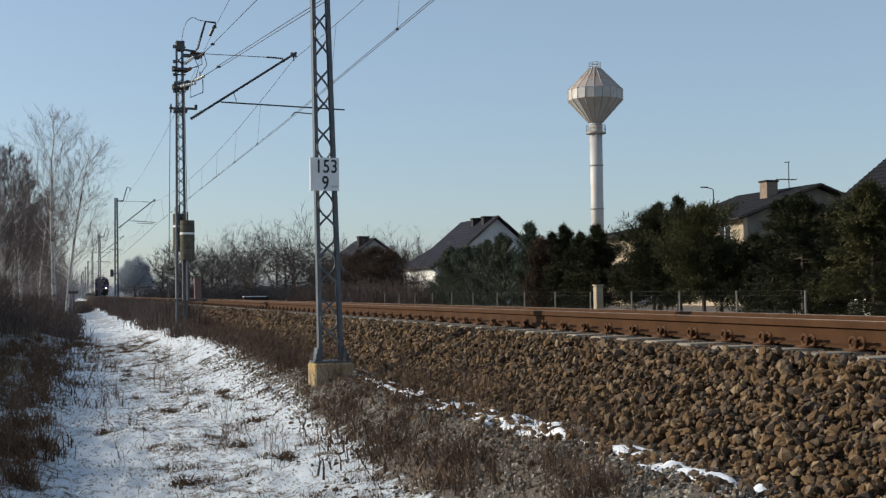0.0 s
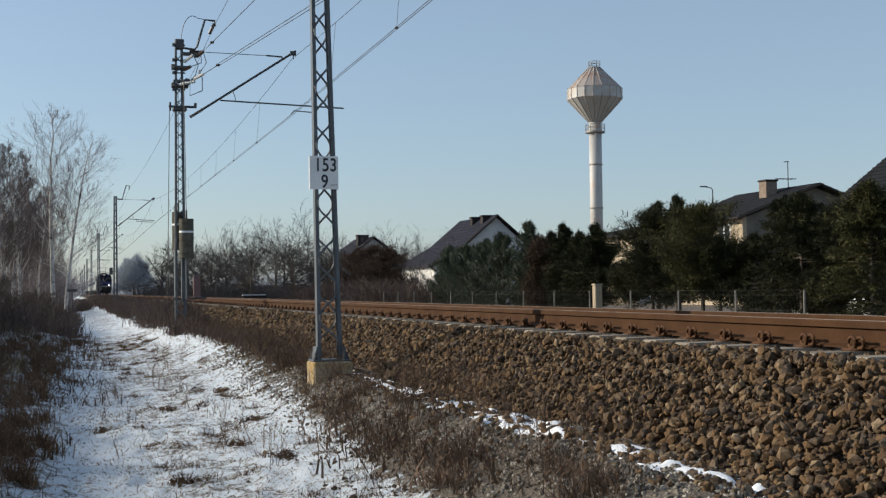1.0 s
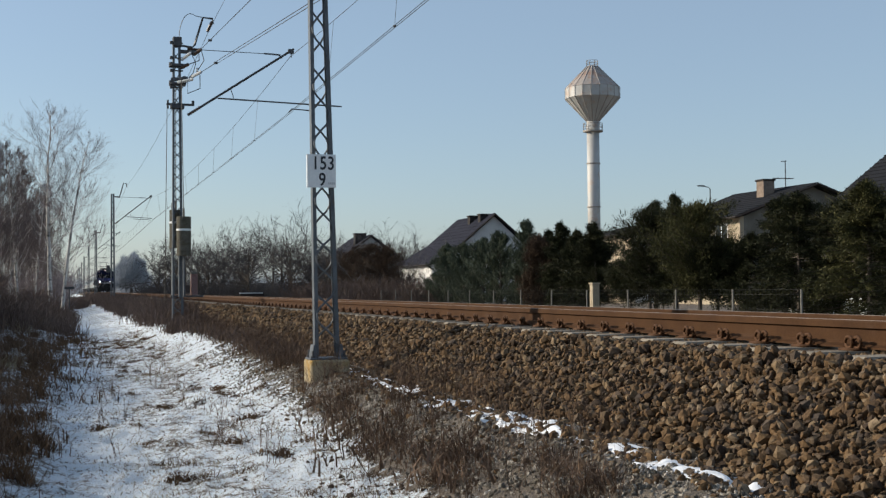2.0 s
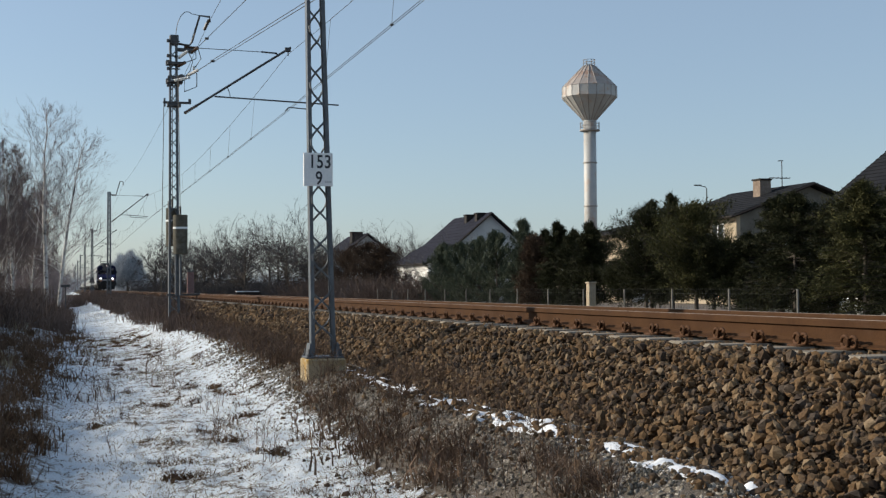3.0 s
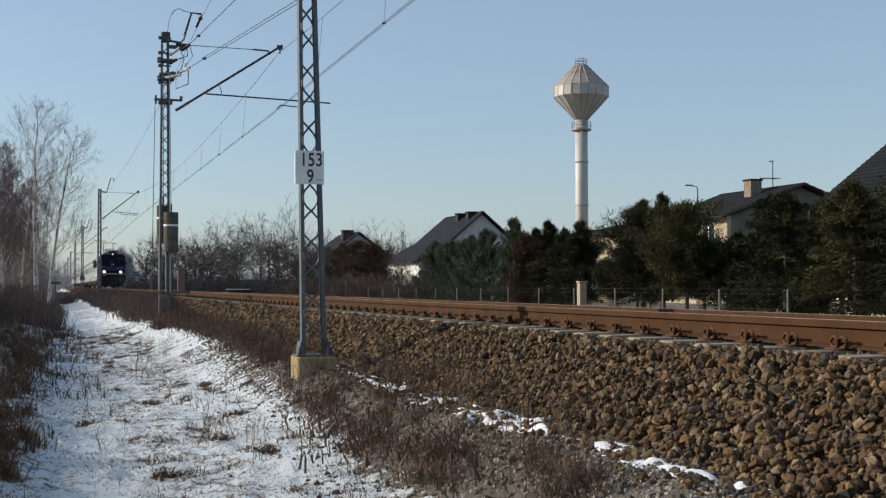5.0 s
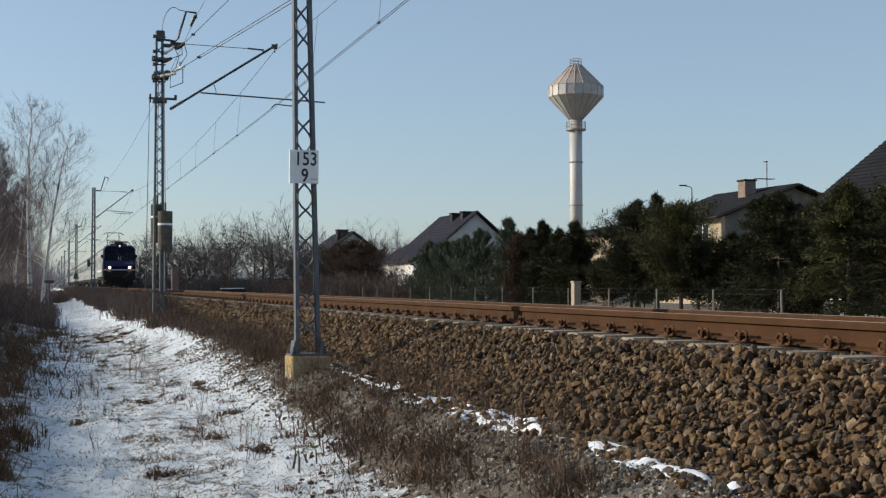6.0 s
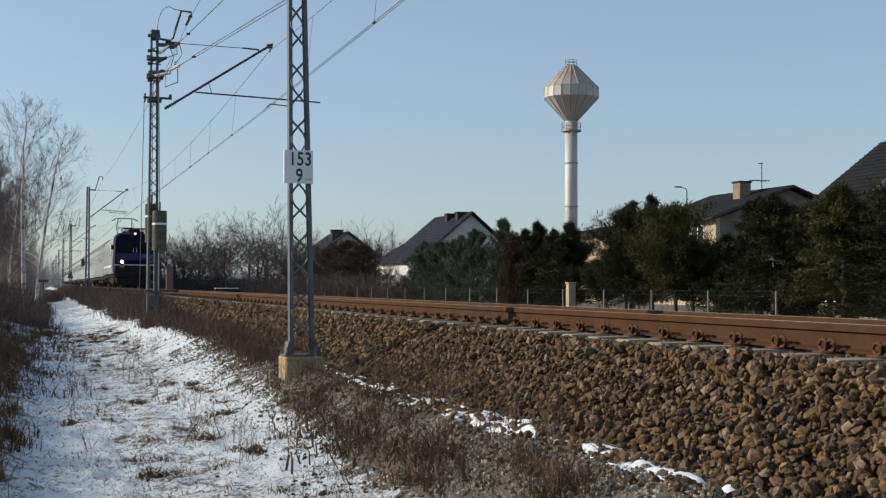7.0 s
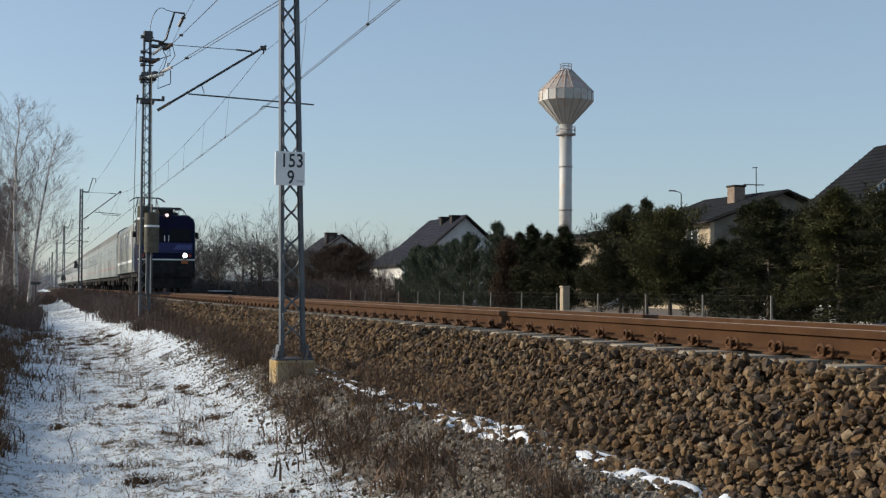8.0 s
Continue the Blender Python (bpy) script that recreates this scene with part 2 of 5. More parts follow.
class Build:
    """Collects vertices and faces of one part."""

    def __init__(self):
        self.v, self.f = [], []

    def add(self, verts, faces):
        n = len(self.v)
        self.v.extend(tuple(p) for p in verts)
        self.f.extend(tuple(i + n for i in face) for face in faces)
        return self

    def box(self, x0, x1, y0, y1, z0, z1, bevel=0.0):
        if bevel:
            bm = bmesh.new()
            bmesh.ops.create_cube(bm, size=1)
            for q in bm.verts:
                q.co = ((x0 + x1) / 2 + q.co.x * (x1 - x0), (y0 + y1) / 2 + q.co.y * (y1 - y0), (z0 + z1) / 2 + q.co.z * (z1 - z0))
            bmesh.ops.bevel(bm, geom=bm.edges[:], offset=bevel, segments=1, affect="EDGES")
            bm.verts.index_update()
            self.add([q.co[:] for q in bm.verts], [[q.index for q in face.verts] for face in bm.faces])
            bm.free()
            return self
        c = [(x, y, z) for z in (z0, z1) for x, y in ((x0, y0), (x1, y0), (x1, y1), (x0, y1))]
        return self.add(c, [(3, 2, 1, 0), (4, 5, 6, 7), (0, 1, 5, 4), (1, 2, 6, 5), (2, 3, 7, 6), (3, 0, 4, 7)])

    def tube(self, path, radius, sides=6, cap=True):
        """A round bar along a path; radius is one number or one for each point."""
        pts = [Vector(p) for p in path]
        rad = radius if isinstance(radius, (list, tuple)) else [radius] * len(pts)
        n0, rings = len(self.v), []
        for i, p in enumerate(pts):
            way = (pts[min(i + 1, len(pts) - 1)] - pts[max(i - 1, 0)]).normalized()
            side = way.cross(Vector((0, 0, 1)) if abs(way.z) < 0.9 else Vector((0, 1, 0))).normalized()
            up = side.cross(way)
            for k in range(sides):
                a = 2 * math.pi * k / sides
                self.v.append(tuple(p + (side * math.cos(a) + up * math.sin(a)) * rad[i]))
            rings.append(n0 + i * sides)
        for a, b in zip(rings, rings[1:]):
            for k in range(sides):
                j = (k + 1) % sides
                self.f.append((a + k, a + j, b + j, b + k))
        if cap:
            self.f.append(tuple(rings[0] + k for k in reversed(range(sides))))
            self.f.append(tuple(rings[-1] + k for k in range(sides)))
        return self

    def lathe(self, cx, cy, profile, sides=24):
        """Rings of (radius, height) about an upright axis."""
        n0 = len(self.v)
        for r, z in profile:
            for k in range(sides):
                a = 2 * math.pi * (k + 0.5) / sides
                self.v.append((cx + r * math.cos(a), cy + r * math.sin(a), z))
        for i in range(len(profile) - 1):
            for k in range(sides):
                j = (k + 1) % sides
                self.f.append((n0 + i * sides + k, n0 + i * sides + j, n0 + (i + 1) * sides + j, n0 + (i + 1) * sides + k))
        self.f.append(tuple(n0 + k for k in reversed(range(sides))))
        self.f.append(tuple(n0 + (len(profile) - 1) * sides + k for k in range(sides)))
        return self

    def extrude_y(self, section, y0, y1):
        """A closed x-z outline drawn out along y."""
        n = len(section)
        self.add([(x, y0, z) for x, z in section] + [(x, y1, z) for x, z in section],
                 [tuple(range(n)), tuple(reversed(range(n, 2 * n)))] + [(i, i + n, (i + 1) % n + n, (i + 1) % n) for i in range(n)])
        return self

    def mesh(self, name, material, smooth=False):
        me = bpy.data.meshes.new(name)
        me.from_pydata(self.v, [], self.f)
        me.materials.append(material)
        if smooth:
            me.polygons.foreach_set("use_smooth", [True] * len(me.polygons))
        return me


def part(name, build, material, parent, label="", smooth=False):
    ob = new(name, build.mesh(name, material, smooth) if isinstance(build, Build) else build)
    ob.parent = parent
    return tagged(ob, label) if label else ob


def thing(name, label, category, place=(0, 0, 0), group="", kind=""):
    ob = new(name)
    ob.empty_display_size = 0.2
    ob.location = place
    return tagged(ob, label, category, group, kind)


def mesh_thing(name, build, material, label, category="", group="", kind="", smooth=False):
    ob = new(name, build.mesh(name, material, smooth))
    return tagged(ob, label, category, group, kind)


def big_mesh(name, verts, tris, material):
    """A mesh from arrays, for what is too many to build piece by piece."""
    me = bpy.data.meshes.new(name)
    me.vertices.add(len(verts))
    me.vertices.foreach_set("co", np.asarray(verts, dtype=np.float32).ravel())
    me.loops.add(tris.size)
    me.loops.foreach_set("vertex_index", np.asarray(tris, dtype=np.int32).ravel())
    me.polygons.add(len(tris))
    me.polygons.foreach_set("loop_start", np.arange(0, tris.size, 3, dtype=np.int32))
    me.polygons.foreach_set("use_smooth", np.zeros(len(tris), dtype=bool))
    me.update(calc_edges=True)
    me.materials.append(material)
    return me


# ---- ground ----
TRACK_X, RAIL_Z = 6.2, 1.31
PROFILE = [(-3000, 0.4), (-60, 0.4), (-12, 0.45), (-3.5, 0.42), (-1.4, 0.3), (-0.5, 0.12), (0.0, 0.0), (0.8, -0.03), (1.5, 0.02), (2.25, 0.16), (2.8, 0.4), (3.1, 0.51), (3.6, 0.53), (9.0, 0.4), (14, 0.3), (60, 0.25), (3000, 0.25)]
PX, PZ = np.array([p[0] for p in PROFILE]), np.array([p[1] for p in PROFILE])


def ground_z(x, y):
    z = float(np.interp(x, PX, PZ))
    near = max(0.0, 1 - abs(x) / 60)
    return z + near * (0.09 * noise.noise(Vector((x * 0.6, y * 0.35, 0))) + 0.045 * noise.noise(Vector((x * 2.0, y * 1.5, 7))) + 0.034 * noise.noise(Vector((x * 5.5, y * 4.0, 3))) + (0.02 * noise.noise(Vector((x * 10, y * 8.0, 11))) if -2 < x < 3.2 and y < 24 else 0))


def build_ground():
    xs = [-3000, -1200, -500, -200, -100, -50, -25, -15, -10, -7, -5.5, -4.5] + [-4 + 0.1 * i for i in range(25)] + [-1.5 + 0.05 * i for i in range(94)] + [3.2 + 0.1 * i for i in range(8)] + [4.2, 5, 6.2, 7.5, 9, 10.5, 12, 14, 17, 22, 30, 45, 70, 120, 250, 600, 1300, 3000]
    ys = [-3000, -900, -250, -60, -30, -15, -8, -4, -1] + [1 + 0.4 * i for i in range(16)] + [7.4 + 0.06 * i for i in range(210)] + [20 + 0.13 * i for i in range(51)] + [26.6 + 0.4 * i for i in range(85)] + [61 + 1.5 * i for i in range(60)] + [152 * 1.12 ** i for i in range(28)]
    verts = [(x, y, ground_z(x, y)) for y in ys for x in xs]
    w = len(xs)
    faces = [(j * w + i, j * w + i + 1, (j + 1) * w + i + 1, (j + 1) * w + i) for j in range(len(ys) - 1) for i in range(w - 1)]
    mesh_thing("ground", Build().add(verts, faces), GROUND, "brown winter soil and turf with a thin patchy layer of snow", "ground", kind="structure", smooth=True)


build_ground()

# ---- railway track ----
SHOULDER_X, SHOULDER_Z, TOE_X, TOE_Z = 4.62, 1.1, 3.55, 0.48


def ballast_z(x):
    if x <= SHOULDER_X:
        return TOE_Z + (x - TOE_X) * (SHOULDER_Z - TOE_Z) / (SHOULDER_X - TOE_X)
    return SHOULDER_Z


def build_bed():
    xs = [3.45, 3.55, 3.75, 3.95, 4.15, 4.35, 4.55, 4.7, 5.2, 6.2, 7.2, 7.78, 8.8]
    zs = [0.2, 0.36, 0.5, 0.62, 0.75, 0.88, 1.0, 1.05, 1.05, 1.05, 1.05, 1.05, 0.25]
    ys = [-20 + 0.25 * i for i in range(320)] + [60 + 4 * i for i in range(60)] + [300, 400, 600, 900, 1500]
    verts = [(x + 0.04 * noise.noise(Vector((x * 3, y * 1.5, 3))), y, z + 0.05 * noise.noise(Vector((x * 4, y * 4, 1)))) for y in ys for x, z in zip(xs, zs)]
    w = len(xs)
    faces = [(j * w + i, j * w + i + 1, (j + 1) * w + i + 1, (j + 1) * w + i) for j in range(len(ys) - 1) for i in range(w - 1)]
    return mesh_thing("ballast_bed", Build().add(verts, faces), BED, "sloped bed of brown crushed stone under the track", "ballast", kind="structure")


bed = build_bed()


def stone_templates(count, rng):
    """Angular broken stones: squashed icosahedra with pushed corners, of unit size."""
    g = (1 + 5 ** 0.5) / 2
    base = np.array([(-1, g, 0), (1, g, 0), (-1, -g, 0), (1, -g, 0), (0, -1, g), (0, 1, g), (0, -1, -g), (0, 1, -g), (g, 0, -1), (g, 0, 1), (-g, 0, -1), (-g, 0, 1)], dtype=float)
    base /= np.linalg.norm(base[0])
    tris = np.array([(0, 11, 5), (0, 5, 1), (0, 1, 7), (0, 7, 10), (0, 10, 11), (1, 5, 9), (5, 11, 4), (11, 10, 2), (10, 7, 6), (7, 1, 8),
                     (3, 9, 4), (3, 4, 2), (3, 2, 6), (3, 6, 8), (3, 8, 9), (4, 9, 5), (2, 4, 11), (6, 2, 10), (8, 6, 7), (9, 8, 1)])
    out = []
    for _ in range(count):
        # flatten towards a few random planes, as broken rock is
        v = base * rng.uniform(0.85, 1.15, (12, 1))
        for _ in range(6):
            n = rng.normal(size=3)
            n /= np.linalg.norm(n)
            d = v @ n
            cut = rng.uniform(0.35, 0.7)
            v -= np.outer(np.maximum(d - cut, 0), n)
        out.append(v * rng.uniform(0.75, 1.5, 3))
    return out, tris


def turns(rng, n):
    q = rng.normal(size=(n, 4))
    q /= np.linalg.norm(q, axis=1, keepdims=True)
    w, x, y, z = q.T
    return np.stack([1 - 2 * (y * y + z * z), 2 * (x * y - z * w), 2 * (x * z + y * w), 2 * (x * y + z * w), 1 - 2 * (x * x + z * z), 2 * (y * z - x * w),
                     2 * (x * z - y * w), 2 * (y * z + x * w), 1 - 2 * (x * x + y * y)], 1).reshape(n, 3, 3)


def scatter_stones(place, size, rng, templates, tris):
    n = len(place)
    pick = rng.integers(0, len(templates), n)
    v = np.stack(templates)[pick] * size[:, None, None]
    v = np.einsum("nij,nkj->nki", turns(rng, n), v) + place[:, None, :]
    t = tris[None] + (np.arange(n) * 12)[:, None, None]
    return v.reshape(-1, 3), t.reshape(-1, 3)


def build_ballast():
    rng = np.random.default_rng(4)
    templates, tris = stone_templates(14, rng)
    # single stones on the near slope
    meshes = [big_mesh("stone", t * 0.03, tris, STONE) for t in templates]
    for i in range(300):
        x, y = rng.uniform(3.5, 4.7), rng.uniform(5.3, 8.2)
        ob = part("stone", meshes[i % len(meshes)], STONE, bed)
        ob.location = (x, y, ballast_z(x) + rng.uniform(0.02, 0.05))
        ob.rotation_euler = rng.uniform(0, 6.28, 3)
        ob.scale = [rng.uniform(0.8, 1.35)] * 3
    bands = [(3.5, 14.0, 620, 0.81), (14.0, 26.0, 440, 0.88), (26.0, 60.0, 170, 1.25)]
    vs, ts, n0 = [], [], 0
    for y0, y1, dens, grow in bands:
        n = int((y1 - y0) * 1.55 * dens)
        x = rng.uniform(3.38, 4.95, n)
        y = rng.uniform(y0, y1, n)
        z = np.where(x < SHOULDER_X, TOE_Z + (x - TOE_X) * (SHOULDER_Z - TOE_Z) / (SHOULDER_X - TOE_X), SHOULDER_Z - 0.015 - 0.05 * np.clip((x - 4.68) / 0.1, 0, 1))
        size = rng.lognormal(-3.5, 0.36, n).clip(0.013, 0.062) * grow
        z = z + rng.uniform(-0.03, 0.025, n) + np.maximum(0, 3.55 - x) * 0.4
        v, t = scatter_stones(np.stack([x, y, z], 1), size, rng, templates, tris)
        vs.append(v), ts.append(t + n0)
        n0 += len(v)
    # between the rails and at the sleepers' far side, where only the tops show
    n = 2600
    x, y = rng.uniform(5.5, 7.7, n), rng.uniform(5, 40, n)
    v, t = scatter_stones(np.stack([x, y, np.full(n, SHOULDER_Z - 0.035) + rng.uniform(-0.02, 0.015, n)], 1), rng.uniform(0.025, 0.045, n), rng, templates, tris)
    vs.append(v), ts.append(t + n0)
    n0 += len(v)
    # stones packed between the sleepers' near ends
    n = 9000
    x, y = rng.uniform(4.72, 5.38, n), rng.uniform(4.2, 34, n)
    gap = (y - 7.43 + 0.3) % 0.6 - 0.3
    y = np.where(np.abs(gap) < 0.145, y + np.sign(gap) * (0.17 + 0.1 * rng.random(n) - np.abs(gap)), y)
    v, t = scatter_stones(np.stack([x, y, 1.088 + rng.uniform(-0.02, 0.014, n)], 1), rng.uniform(0.018, 0.035, n), rng, templates, tris)
    vs.append(v), ts.append(t + n0)
    n0 += len(v)
    # stones rolled off past the toe
    n = 2000
    x, y = 3.52 - rng.exponential(0.19, n), rng.uniform(4, 26, n)
    z = np.array([ground_z(a, b) for a, b in zip(x, y)])
    v, t = scatter_stones(np.stack([x, y, z + 0.01], 1), rng.uniform(0.015, 0.042, n), rng, templates, tris)
    vs.append(v), ts.append(t + n0)
    heap = part("loose_stones", big_mesh("loose_stones", np.concatenate(vs), np.concatenate(ts), STONE), STONE, bed)
    tagged(heap, "brown and grey crushed stone heaped on the slope", kind="stuff")
    # frozen clods breaking through the snow beside the path
    n = 1500
    x, y = rng.uniform(1.3, 2.75, n), 7.5 + 30 * rng.uniform(0, 1, n) ** 1.4
    x = x + np.clip((y - 9) * 0.05, 0, 0.74) * np.clip((x - 0.6) * 0.66, 0, 1)
    clump = np.array([noise.noise(Vector((a * 1.8, b * 1.2, 4))) for a, b in zip(x, y)]) + 0.35 * (x - 1.9)
    x, y = x[clump > 0.08], y[clump > 0.08]
    z = np.array([ground_z(a, b) for a, b in zip(x, y)])
    v, t = scatter_stones(np.stack([x, y, z - 0.004], 1), rng.lognormal(-4.0, 0.4, len(x)).clip(0.008, 0.032), rng, templates, tris)
    tagged(new("soil_clods", big_mesh("soil_clods", v, t, CLOD)), "dark frozen soil clods lying in the thin snow", "soil", kind="stuff")
    # fine grey gravel below the slope
    n = 15000
    x, y = 3.0 + 0.3 * rng.standard_normal(n).clip(-2.4, 2.3) + 0.12 * rng.standard_normal(n), 4.5 + 20 * rng.uniform(0, 1, n) ** 1.5
    z = np.array([ground_z(a, b) for a, b in zip(x, y)])
    v, t = scatter_stones(np.stack([x, y, z + 0.003], 1), rng.uniform(0.005, 0.02, n), rng, templates, tris)
    grit = new("gravel", big_mesh("gravel", v, t, GRIT))
    tagged(grit, "fine grey-brown gravel at the foot of the slope", "gravel", kind="stuff")


build_ballast()


def rail_section(x, tall=0.172):
    s = [(-0.075, 0), (0.075, 0), (0.075, 0.012), (0.03, 0.026), (0.009, 0.045), (0.009, 0.118), (0.037, 0.126), (0.036, 0.163), (0.028, 0.172),
         (-0.028, 0.172), (-0.036, 0.163), (-0.037, 0.126), (-0.009, 0.118), (-0.009, 0.045), (-0.03, 0.026), (-0.075, 0.012)]
    return [(x + a, RAIL_Z - 0.172 + b * tall / 0.172) for a, b in s]


def build_track():
    track = thing("railway_track", "rusty railway track on concrete sleepers in stone ballast", "railway track", (TRACK_X, 0, 0), kind="structure")
    for sx, tall in ((-0.7535, 0.198), (0.7535, 0.172)):      # canted: the near rail lies a little higher
        b = Build().extrude_y(rail_section(sx, tall), -20, 1500)
        r = part("rail", b, RAIL, track, "rust-brown steel rail")
        part("running_surface", Build().box(sx - 0.028, sx + 0.028, -20, 1500, RAIL_Z - 0.172 + tall, RAIL_Z - 0.17 + tall), RAIL_TOP, r, "worn bare steel running surface")
    foot = RAIL_Z - 0.172
    sl = Build()
    for x0, x1, zt in ((-1.3, -0.5, foot - 0.012), (0.5, 1.3, foot - 0.012)):
        sl.box(x0, x1, -0.13, 0.13, foot - 0.2, zt, 0.02)
    sl.box(-0.55, 0.55, -0.11, 0.11, foot - 0.2, foot - 0.04, 0.015)
    sleeper_mesh = sl.mesh("sleeper", SLEEPER)

    def clip_build():
        # a double-ring spring clip with its screw, on a ribbed plate beside the rail's foot
        b = Build()
        for dy in (-0.042, 0.042):
            ring = [(-0.115 + 0.012 * math.cos(a), dy * 1.15 + 0.06 * math.cos(a), foot + 0.045 + 0.04 * math.sin(a)) for a in [2 * math.pi * k / 12 for k in range(13)]]
            b.tube(ring, 0.013, 6)
        b.tube([(-0.098, 0, foot - 0.01), (-0.098, 0, foot + 0.05)], 0.011, 6)
        b.lathe(-0.098, 0, [(0.018, foot + 0.03), (0.02, foot + 0.036), (0.018, foot + 0.048), (0.011, foot + 0.052)], 6)
        b.tube([(-0.108, -0.085, foot + 0.02), (-0.12, -0.11, foot + 0.03), (-0.11, -0.125, foot + 0.018)], 0.008, 4)
        b.box(-0.18, -0.04, -0.085, 0.085, foot - 0.014, foot + 0.006)
        return b
    clip_mesh = clip_build().mesh("rail_clip", CLIP, True)
    first = 7.43 - 0.6 * 6
    for k in range(95):
        s = part("sleeper", sleeper_mesh, SLEEPER, track)
        s.location.y = first + 0.6 * k
        c = part("rail_clip", clip_mesh, CLIP, s)
        c.location = (-0.7535, 0, 0)
        if k < 30:
            c = part("rail_clip", clip_mesh, CLIP, s)
            c.location = (0.7535, 0, 0)
    rest, clips = Build(), Build()
    for k in range(95, 420):
        y = first + 0.6 * k
        rest.box(-1.3, 1.3, y - 0.13, y + 0.13, foot - 0.2, foot - 0.012)
        if k < 260:
            clips.box(-0.93, -0.83, y - 0.08, y + 0.08, foot - 0.01, foot + 0.075)
    tagged(part("far_sleepers", rest, SLEEPER, track, "row of concrete sleepers"), kind="stuff")
    tagged(part("far_clips", clips, CLIP, track, "row of rail clips"), kind="stuff")


build_track()

# ---- lattice masts and overhead line ----


def lattice_mast(root, height, w0, w1, lean, depth=0.2, column=0.075, pitch=0.56, foot=0.0):
    """Two channel columns that draw together upwards, laced by wavy bars front and back."""
    for side in (-1, 1):
        b = Build()
        zs = [foot, height]
        for y0, y1, inner in ((-depth / 2, -depth / 2 + 0.012, True), (depth / 2 - 0.012, depth / 2, True), (-depth / 2 + 0.012, depth / 2 - 0.012, False)):
            c = []
            for z in zs:
                k = (z - foot) / (height - foot)
                half, mid = (w0 + (w1 - w0) * k) / 2, lean * k
                xo = mid + side * half
                xi = mid + side * (half - (column if inner else 0.012))
                xa, xb = min(xo, xi), max(xo, xi)
                c += [(xa, y0, z), (xb, y0, z), (xb, y1, z), (xa, y1, z)]
            b.add(c, [(3, 2, 1, 0), (4, 5, 6, 7), (0, 1, 5, 4), (1, 2, 6, 5), (2, 3, 7, 6), (3, 0, 4, 7)])
        part("column", b, MAST_STEEL, root)
    for face, y in ((1, -depth / 2 - 0.008), (-1, depth / 2 + 0.008)):
        path, n = [], int((height - foot - 0.3) / (pitch / 10))
        for i in range(n):
            z = foot + 0.2 + i * pitch / 10
            k = (z - foot) / (height - foot)
            reach = (w0 + (w1 - w0) * k) / 2 - column * 0.55
            a = 2 * math.pi * (z / pitch)
            s = math.sin(a)
            path.append((lean * k + face * reach * math.copysign(abs(s) ** 0.9, s), y, z))
        part("lacing_bar", Build().tube(path, 0.014, 5), MAST_STEEL, root)


def mast_near():
    x, y = 3.1, 15.08
    m = thing("lattice_mast", "grey steel lattice mast on a concrete foot", "mast", (x, y, 0), "masts along the track")
    lattice_mast(m, 8.6, 0.315, 0.17, -0.15, 0.13, 0.046, 0.72, foot=0.72)
    b = Build().box(-0.245, 0.245, -0.24, 0.24, 0.2, 0.715, 0.02)
    part("foundation", b, CONCRETE, m, "weathered yellowish concrete block")
    b = Build().box(-0.24, 0.24, -0.17, 0.17, 0.715, 0.74, 0.006)
    for sx in (-0.17, 0.17):
        b.add([(sx - 0.035, -0.12, 0.74), (sx + 0.035, -0.12, 0.74), (sx + 0.012, -0.105, 0.9), (sx - 0.012, -0.105, 0.9), (sx - 0.035, 0.12, 0.74), (sx + 0.035, 0.12, 0.74), (sx + 0.012, 0.105, 0.9), (sx - 0.012, 0.105, 0.9)],
              [(0, 1, 2, 3), (7, 6, 5, 4), (0, 4, 5, 1), (1, 5, 6, 2), (2, 6, 7, 3), (3, 7, 4, 0)])
    part("base_plate", b, MAST_STEEL, m)
    for sx in (-0.2, 0.2):
        for sy in (-0.13, 0.13):
            part("anchor_bolt", Build().tube([(sx, sy, 0.715), (sx, sy, 0.83)], 0.014, 6).lathe(sx, sy, [(0.028, 0.74), (0.028, 0.768)], 6), DARK_STEEL, m)
    return m


near_mast = mast_near()


def kilometre_sign():
    s = thing("kilometre_sign", "white enamel kilometre board with black numerals on the mast", "sign", (3.1 - 0.078, 15.08 - 0.135, 3.07))
    b = Build().box(-0.183, 0.183, -0.008, 0.0, -0.208, 0.208, 0.004)
    b.box(-0.183, -0.175, 0.0, 0.03, -0.208, 0.208).box(0.175, 0.183, 0.0, 0.03, -0.208, 0.208)
    part("board", b, SIGN_WHITE, s)
    for dz in (0.115, -0.115):
        part("mounting_strap", Build().box(-0.15, 0.16, 0.0, 0.012, dz - 0.015, dz + 0.015), MAST_STEEL, s)
    for text, dx, dz, size in (("153", 0.022, 0.02, 0.208), ("9", 0.008, -0.186, 0.208)):
        cu = bpy.data.curves.new("numerals", "FONT")
        cu.body, cu.size, cu.align_x, cu.extrude, cu.space_character = text, size, "CENTER", 0.001, 1.05
        cu.offset = 0.003
        cu.materials.append(SIGN_BLACK)
        ob = new("numerals", cu)
        ob.parent = s
        ob.matrix_basis = pose(dx, -0.0105, dz, 90, 0, 0) @ Matrix.Diagonal((0.9, 1.12, 1, 1))
        tagged(ob, "black painted numerals " + text)
    for i in range(4):
        part("small_lettering", Build().box(0.085 + 0.022 * i, 0.099 + 0.022 * i, -0.0105, -0.008, -0.168, -0.142), SIGN_GREY, s)


kilometre_sign()


def insulator(a, b, parent, material=CERAMIC):
    """A ribbed insulator between two points."""
    a, b = Vector(a), Vector(b)
    path, rad = [], []
    for i in range(13):
        path.append(a.lerp(b, i / 12))
        rad.append(0.055 if i % 2 else 0.03)
    part("insulator", Build().tube(path, rad, 8), material, parent)


